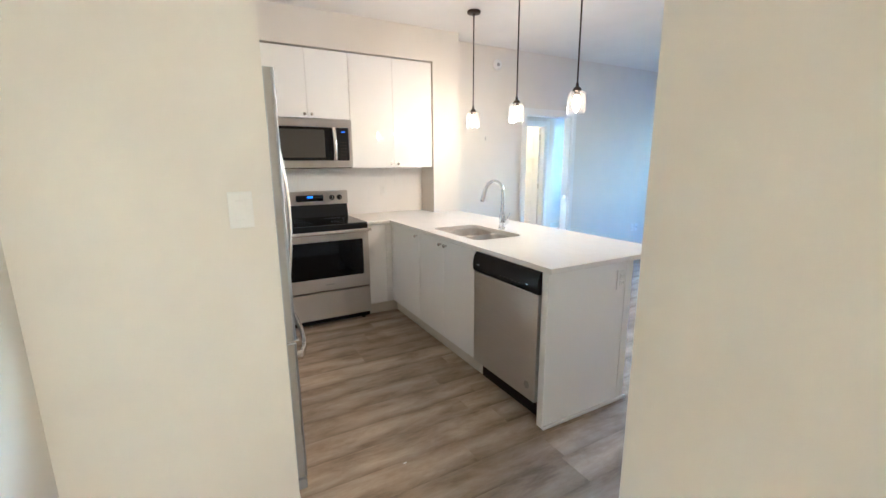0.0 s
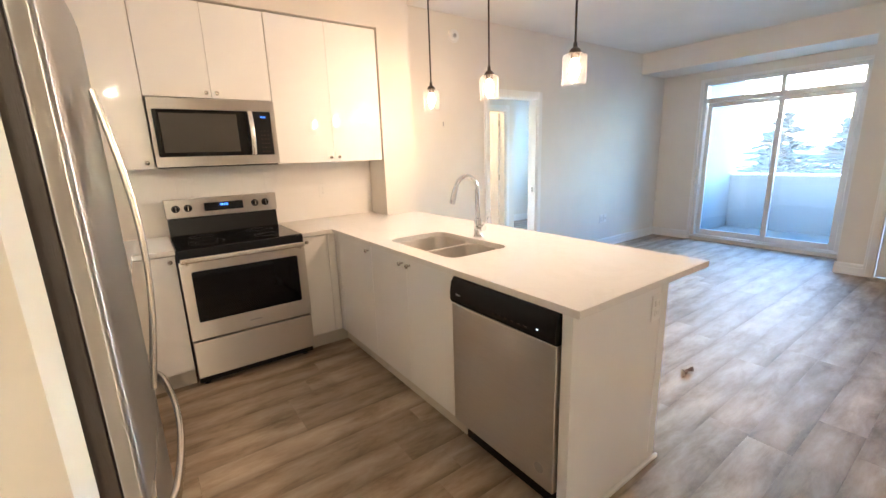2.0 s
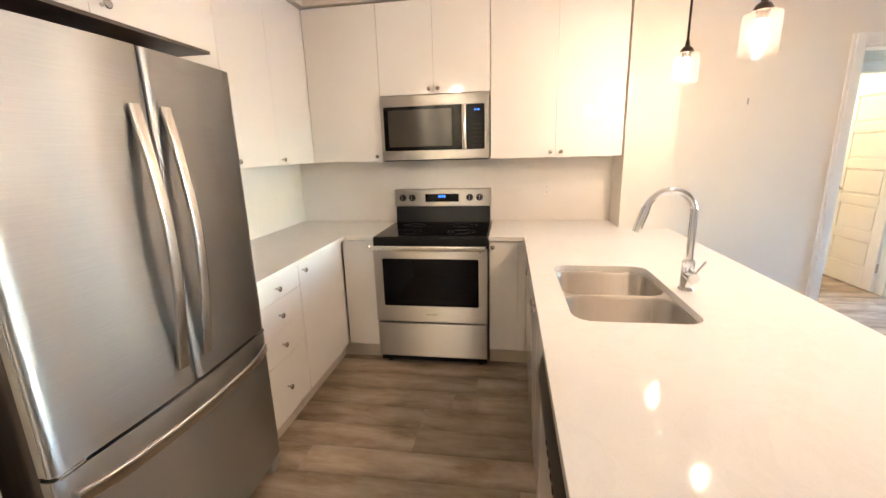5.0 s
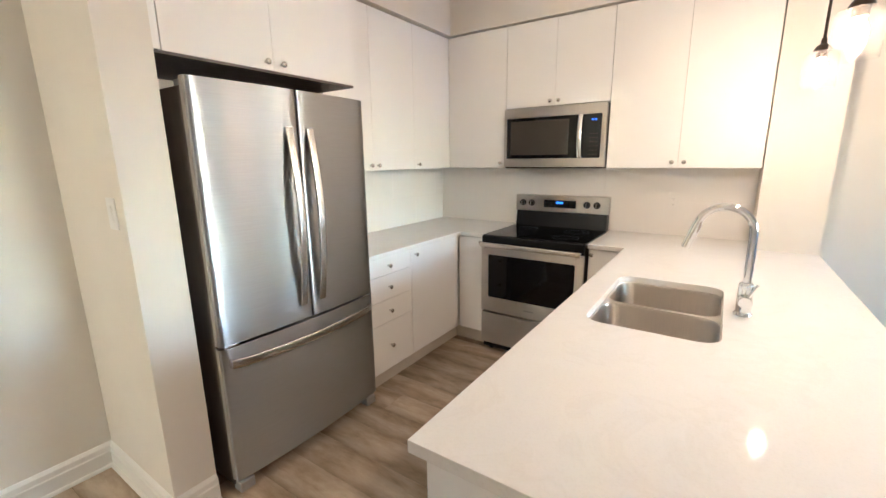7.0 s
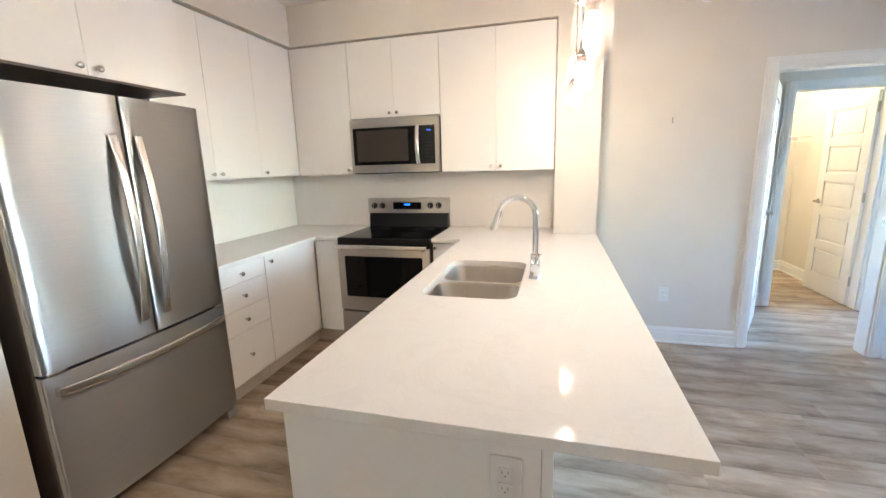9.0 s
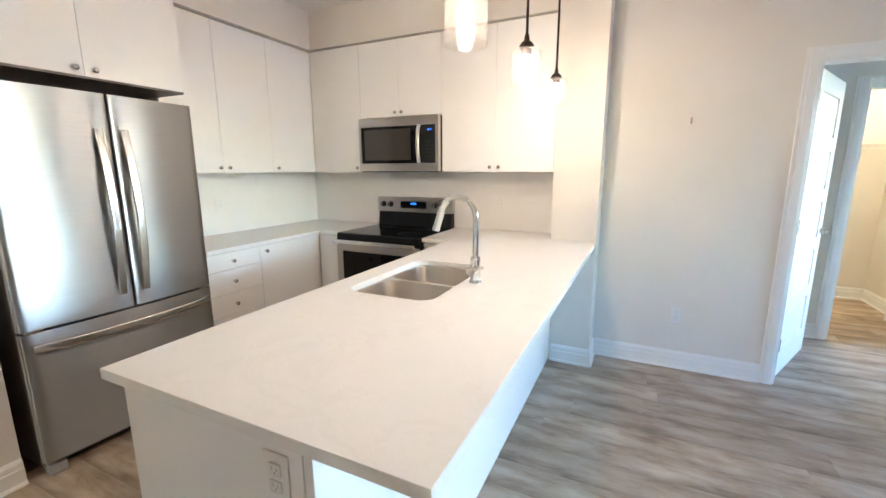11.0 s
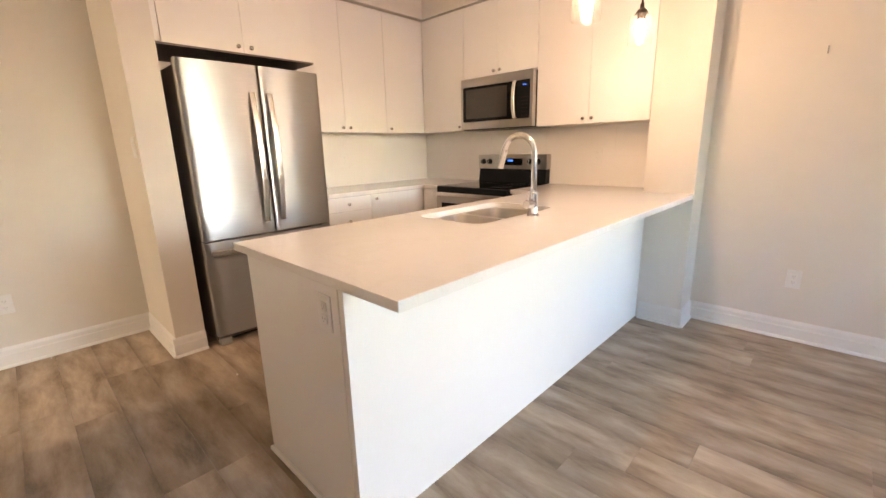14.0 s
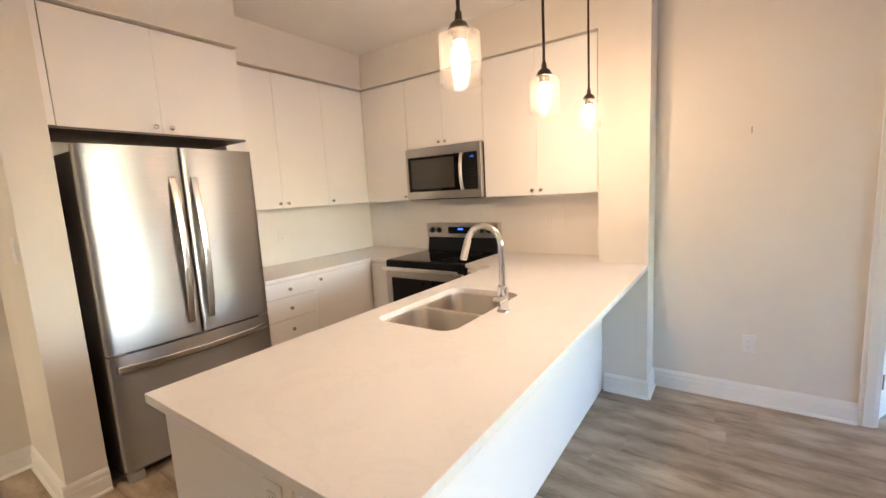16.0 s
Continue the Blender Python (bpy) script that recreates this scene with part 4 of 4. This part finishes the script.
bm = bmesh.new()
for k in range(6):
    slab(bm, 1.7868, -2.56 + k * 0.035, 0.783, 1.789, -2.545 + k * 0.035, 0.789)
tagged(part("button_marks", bm, DARK, cp, "faint grey button marks"), kind="stuff")
part("sticker", lathe(bmesh.new(), [(0.022, 0), (0.022, 0.0006), (0.017, 0.0006), (0.017, 0.0002)], 24, pose(1.798, -2.625, 0.215, 0, -90, 0)), GREY, dw, "round grey badge")
part("toe_kick", box(1.875, DY0 + 0.006, 0.0, 1.885, DY1 - 0.006, 0.11), BLACK, dw, "black recessed toe panel")

# ---- pendant lamps ----
def pendant(place):
    p = thing("pendant_lamp", place, "dark bronze pendant with clear glass cylinder and lit bulb", "lamp", "pendants over the peninsula")
    x, y, z = place
    T = Matrix.Translation(place)
    part("canopy", lathe(bmesh.new(), [(0.055, 0), (0.06, -0.004), (0.06, -0.018), (0.054, -0.024), (0.012, -0.027), (0.008, -0.04)], 28, T), DARK, p, "round dark bronze ceiling canopy")
    part("rod", lathe(bmesh.new(), [(0.0055, -0.03), (0.0055, -0.82)], 12, T), DARK, p, "thin dark bronze rod")
    part("cap", lathe(bmesh.new(), [(0.009, -0.802), (0.011, -0.825), (0.022, -0.832), (0.030, -0.845), (0.033, -0.853), (0.028, -0.855), (0.022, -0.856), (0.02, -0.880), (0.001, -0.881)], 24, T), DARK, p, "dark bronze shade holder and socket")
    bm = bmesh.new()
    prof = [(0.026, -0.857), (0.051, -0.858), (0.0575, -0.862), (0.0595, -0.871), (0.060, -0.994), (0.060, -0.998), (0.057, -0.998), (0.057, -0.985), (0.0568, -0.872), (0.052, -0.863), (0.026, -0.860)]
    rings = []
    for rr, zz in prof:
        rings.append([bm.verts.new(T @ Vector((rr * math.cos(2 * math.pi * k / 36), rr * math.sin(2 * math.pi * k / 36), zz))) for k in range(36)])
    for a, b2 in zip(rings, rings[1:] + rings[:1]):
        for k in range(36):
            bm.faces.new((a[k], a[(k + 1) % 36], b2[(k + 1) % 36], b2[k]))
    sh = part("shade", bm, SHADE, p, "clear seeded glass cylinder shade, open below")
    part("bulb", lathe(bmesh.new(), [(0.013, -0.881), (0.016, -0.892), (0.0235, -0.910), (0.0255, -0.926), (0.022, -0.946), (0.012, -0.966), (0.005, -0.976), (0.001, -0.979)], 20, T), BULBM, p, "lit teardrop filament bulb")
    return p


lamp = pendant((2.545, -2.16, H))
for y in (-1.53, -0.90):
    copy_thing(lamp, Matrix.Translation((2.548, y, H)))

# ---- ceiling lights: unseen fill added in the hall, and the closet's ----
def flush(place, mat, label, k=1.0):
    c0 = thing("ceiling_light", place, label, "lamp")
    T = Matrix.Translation(place)
    part("base", lathe(bmesh.new(), [(r_ * k, z_) for r_, z_ in ((0.15, 0), (0.155, -0.01), (0.15, -0.025), (0.14, -0.028))], 32, T), NICKEL, c0, "brushed nickel rim")
    part("diffuser", lathe(bmesh.new(), [(r_ * k, z_) for r_, z_ in ((0.139, -0.026), (0.132, -0.055), (0.10, -0.08), (0.05, -0.092), (0.001, -0.095))], 32, T), mat, c0, "lit opal glass dome")


flush((0.55, -6.9, H), HALL_FILLM, "round opal ceiling light added unseen in the hall as fill", 0.5)
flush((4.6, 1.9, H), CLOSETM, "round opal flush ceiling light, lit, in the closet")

# ---- switches, sockets, detector, small things ----
def wallplate(name, place, turn, label, cat, kind_):
    """A wall plate that faces -y before it is turned about z."""
    o = new(name)
    o.matrix_world = pose(*place, 0, 0, turn)
    tagged(o, label, cat, "wall plates")

    def add(nm, bm, mat, lab=""):
        ob = new(nm, finish(nm, bm, mat))
        ob.parent = o
        return tagged(ob, lab)
    add("plate", box(-0.036, -0.006, -0.058, 0.036, 0, 0.058, 0.003, 2), PLASTIC)
    if kind_ == "switch":
        add("rocker_frame", box(-0.018, -0.0075, -0.035, 0.018, -0.0055, 0.035, 0.001), PLASTIC)
        bm = bmesh.new()
        slab(bm, -0.0155, -0.0105, -0.032, 0.0155, -0.006, 0.032, 0.002, 2)
        bm.transform(Matrix.Rotation(radians(3), 4, "X"))
        add("rocker", bm, PLASTIC, "white rocker switch")
    elif kind_ == "outlet":
        for z in (-0.02, 0.02):
            add("receptacle", box(-0.0165, -0.0085, z - 0.0145, 0.0165, -0.0055, z + 0.0145, 0.003, 2), PLASTIC, "white receptacle face")
        bm = bmesh.new()
        for z in (-0.018, 0.022):
            for x in (-0.0065, 0.0065):
                slab(bm, x - 0.001, -0.0088, z - 0.004, x + 0.001, -0.008, z + 0.004)
            slab(bm, -0.002, -0.0088, z - 0.011, 0.002, -0.008, z - 0.007)
        tagged(add("slots", bm, GREY, "dark outlet slots"), kind="stuff")
    else:
        add("jack", lathe(bmesh.new(), [(0.009, 0), (0.009, 0.004), (0.0045, 0.005), (0.0045, 0.011), (0.002, 0.011)], 14, pose(0, -0.006, 0, 90, 0, 0)), NICKEL, "small threaded cable jack")
    return o


wallplate("light_switch", (0.45, -2.7805, 1.287), 0, "white rocker light switch on the wall by the refrigerator", "light switch", "switch")
wallplate("wall_outlet", (3.297, NY - 0.0005, 0.395), 0, "white double outlet low on the living room wall", "outlet", "outlet")
wallplate("wall_outlet", (6.07, NY - 0.0005, 0.43), 0, "white double outlet beside another on the living room wall", "outlet", "outlet")
wallplate("wall_outlet", (6.16, NY - 0.0005, 0.43), 0, "white cable plate beside an outlet on the living room wall", "wall plate", "jack")
wallplate("wall_outlet", (2.365, -2.7453, 0.775), 0, "white double outlet on the peninsula end panel", "outlet", "outlet")
wallplate("wall_outlet", (-0.1145, -3.47, 0.39), 90, "white double outlet low on the hall corner wall", "outlet", "outlet")
wallplate("wall_outlet", (1.98, -0.0125, 1.155), 0, "white double outlet on the tiled wall by the range", "outlet", "outlet")
wallplate("wall_outlet", (0.0125, -1.1, 1.155), 90, "white double outlet on the tiled wall above the short worktop", "outlet", "outlet")

al = thing("smoke_alarm", (3.42, NY, 2.55), "round white vented alarm high on the living room wall", "alarm")
A = pose(3.42, NY, 2.55, 90, 0, 0)
part("base", lathe(bmesh.new(), [(0.062, 0), (0.062, 0.012), (0.055, 0.024), (0.04, 0.03), (0.024, 0.03), (0.022, 0.026), (0.001, 0.026)], 32, A), PLASTIC, al)
part("grille", lathe(bmesh.new(), [(0.02, 0.026), (0.019, 0.031), (0.012, 0.033), (0.001, 0.033)], 20, A), GREY, al, "grey centre grille")
nb = thing("wall_hook", (3.265, NY, 1.72), "small bare metal hook stuck in the living room wall", "hook")
part("shank", box(3.262, NY - 0.01, 1.70, 3.268, NY, 1.74, 0.001), GREY, nb)

for place, turn, ln, lab in (((5.36, -0.16, 0), -1.5, 0.72, "dark grey channel-shaped steel strip lying along the wall"),
                             ((5.50, -0.25, 0), 3.0, 0.64, "dark grey channel-shaped steel strip lying askew beside another")):
    o = new("metal_strip")
    o.matrix_world = pose(*place, 0, 0, turn)
    tagged(o, lab, "building offcut", "offcuts by the wall")
    for nm, b in (("web", (0, -0.035, 0.0, ln, 0.035, 0.004)), ("flange", (0, -0.035, 0.004, ln, -0.031, 0.045)), ("flange", (0, 0.031, 0.004, ln, 0.035, 0.06))):
        ob = new(nm, finish(nm, box(*b, 0.0008), RAIL))
        ob.parent = o

lf = thing("dry_leaf", (3.38, -2.5, 0), "curled dry brown leaf lying on the floor", "leaf")
bm = bmesh.new()
rows = []
for i in range(9):
    u = i / 8
    w_ = 0.028 * math.sin(math.pi * min(1, u * 1.02 + 0.02)) ** 0.7 + 0.002
    rows.append([bm.verts.new((3.335 + 0.08 * u, -2.5 + s * w_ * 0.75 + 0.012 * math.sin(5 * u), 0.003 + 0.011 * abs(s) * (1 + math.sin(7 * u + s)) + 0.012 * u * u)) for s in (-1, -0.5, 0, 0.5, 1)])
for a, b2 in zip(rows, rows[1:]):
    for k in range(4):
        bm.faces.new((a[k], a[k + 1], b2[k + 1], b2[k]))
part("blade", bm, LEAFM, lf)
part("stem", tube(bmesh.new(), [(3.335, -2.5, 0.006), (3.31, -2.51, 0.004), (3.285, -2.505, 0.003)], 0.0015, n=6), LEAFM, lf, "thin dry stalk")
for px, py in ((1.05, -2.62), (3.05, -2.2), (-0.072, -3.34)):
    cr = thing("paper_scrap", (px, py, 0), "tiny white scrap lying on the floor", "scrap")
    part("scrap", box(px, py, 0.0005, px + 0.018, py + 0.007, 0.003, 0.001), PLASTIC, cr)

# closet wire shelf
ws = thing("wire_shelf", (4.4, 2.45, 1.65), "white coated wire shelf with a hanging rail across the closet", "shelf")
bm = bmesh.new()
for y in (2.30, 2.44, 2.59):
    tube(bm, [(3.62, y, 1.65), (5.28, y, 1.65)], 0.004, n=6)
tube(bm, [(3.62, 2.30, 1.60), (5.28, 2.30, 1.60)], 0.004, n=6)
for k in range(64):
    x = 3.63 + k * 0.026
    tube(bm, [(x, 2.595, 1.654), (x, 2.30, 1.654), (x, 2.298, 1.60)], 0.0018, n=4, up=(1, 0, 0))
part("wire_grid", bm, WIRE, ws)
for x in (4.1, 5.0):
    part("brace", tube(bmesh.new(), [(x, 2.30, 1.648), (x, 2.598, 1.36)], 0.005, n=6, up=(1, 0, 0)), WIRE, ws, "slanting white wire brace")

# ---- backsplash tiles ----
TW, TH = 0.60, 0.236
splash_n = structure("backsplash", box(0.004, -0.0112, 0.915, 2.443, 0, UZ), GROUT)
splash_w = structure("backsplash", box(0, -1.64, 0.915, 0.0112, -0.0115, UZ), GROUT)


def tiles(parent, a0, a1, along):
    row = 0
    z = 0.9165
    while z < UZ - 0.01:
        z1 = min(z + TH, UZ)
        a = a0 - (TW / 2 if row % 2 else 0)
        while a < a1 - 0.004:
            b0, b1 = max(a, a0) + 0.0008, min(a + TW, a1) - 0.0008
            if b1 - b0 > 0.01:
                bm = box(b0, -0.012, z + 0.0008, b1, -0.003, z1 - 0.0008, 0.0008) if along == "x" else box(0.003, b0, z + 0.0008, 0.012, b1, z1 - 0.0008, 0.0008)
                ob = new("tile", finish("tile", bm, TILE, False))
                ob.parent = parent
            a += TW
        z, row = z + TH, row + 1


tiles(splash_n, 0.012, 2.443, "x")
tiles(splash_w, -1.64, -0.012, "y")

# ---- floor ----
floor = structure("floor", box(-0.24, -8.1, -0.14, 7.72, 2.72, -0.012), SUBFLOOR)
PL, PW, PG = 1.22, 0.18, 0.0003
cache = {}
ZONES = ((-8.0, -3.81, -0.115, 1.01), (-3.81, NY, -0.115, 7.57), (NY, 2.6, 3.5, 7.57))
frng = random.Random(11)
j = 0
y = -8.0
count = 0
rest = bmesh.new()
while y < 2.6:
    yc = y + PW / 2
    zone = [z for z in ZONES if z[0] - PW / 2 <= yc < z[1] + PW / 2]
    x0, x1 = min(z[2] for z in zone), max(z[3] for z in zone)
    x = x0 - frng.uniform(0.1, 0.9) * PL
    while x < x1:
        a, b = max(x, x0), min(x + PL, x1)
        if b - a > 0.02:
            near = -4.6 < yc < 0.3
            if near or yc > 0.3:
                key = round(b - a, 3)
                if key not in cache:
                    cache[key] = finish("plank", box(0, -PW / 2 + PG, -0.012, b - a - PG * 2, PW / 2 - PG, 0, 0.0007), PLANK, False)
                ob = new("plank", cache[key])
                ob.location = (a, yc, 0)
                ob.parent = floor
                count += 1
            else:
                slab(rest, a, y + PG, -0.012, b - 2 * PG, y + PW - PG, 0, 0.0012)
        x += PL
    y += PW
bmesh.ops.translate(rest, vec=(0, 8 - PW / 2, 0), verts=rest.verts)
ob = new("plank_rest", finish("plank_rest", rest, PLANK, False))
ob.location = (0, PW / 2 - 8, 0)
ob.parent = floor
tagged(ob, "grey-brown oak-look floor planks far down the hall", kind="stuff")
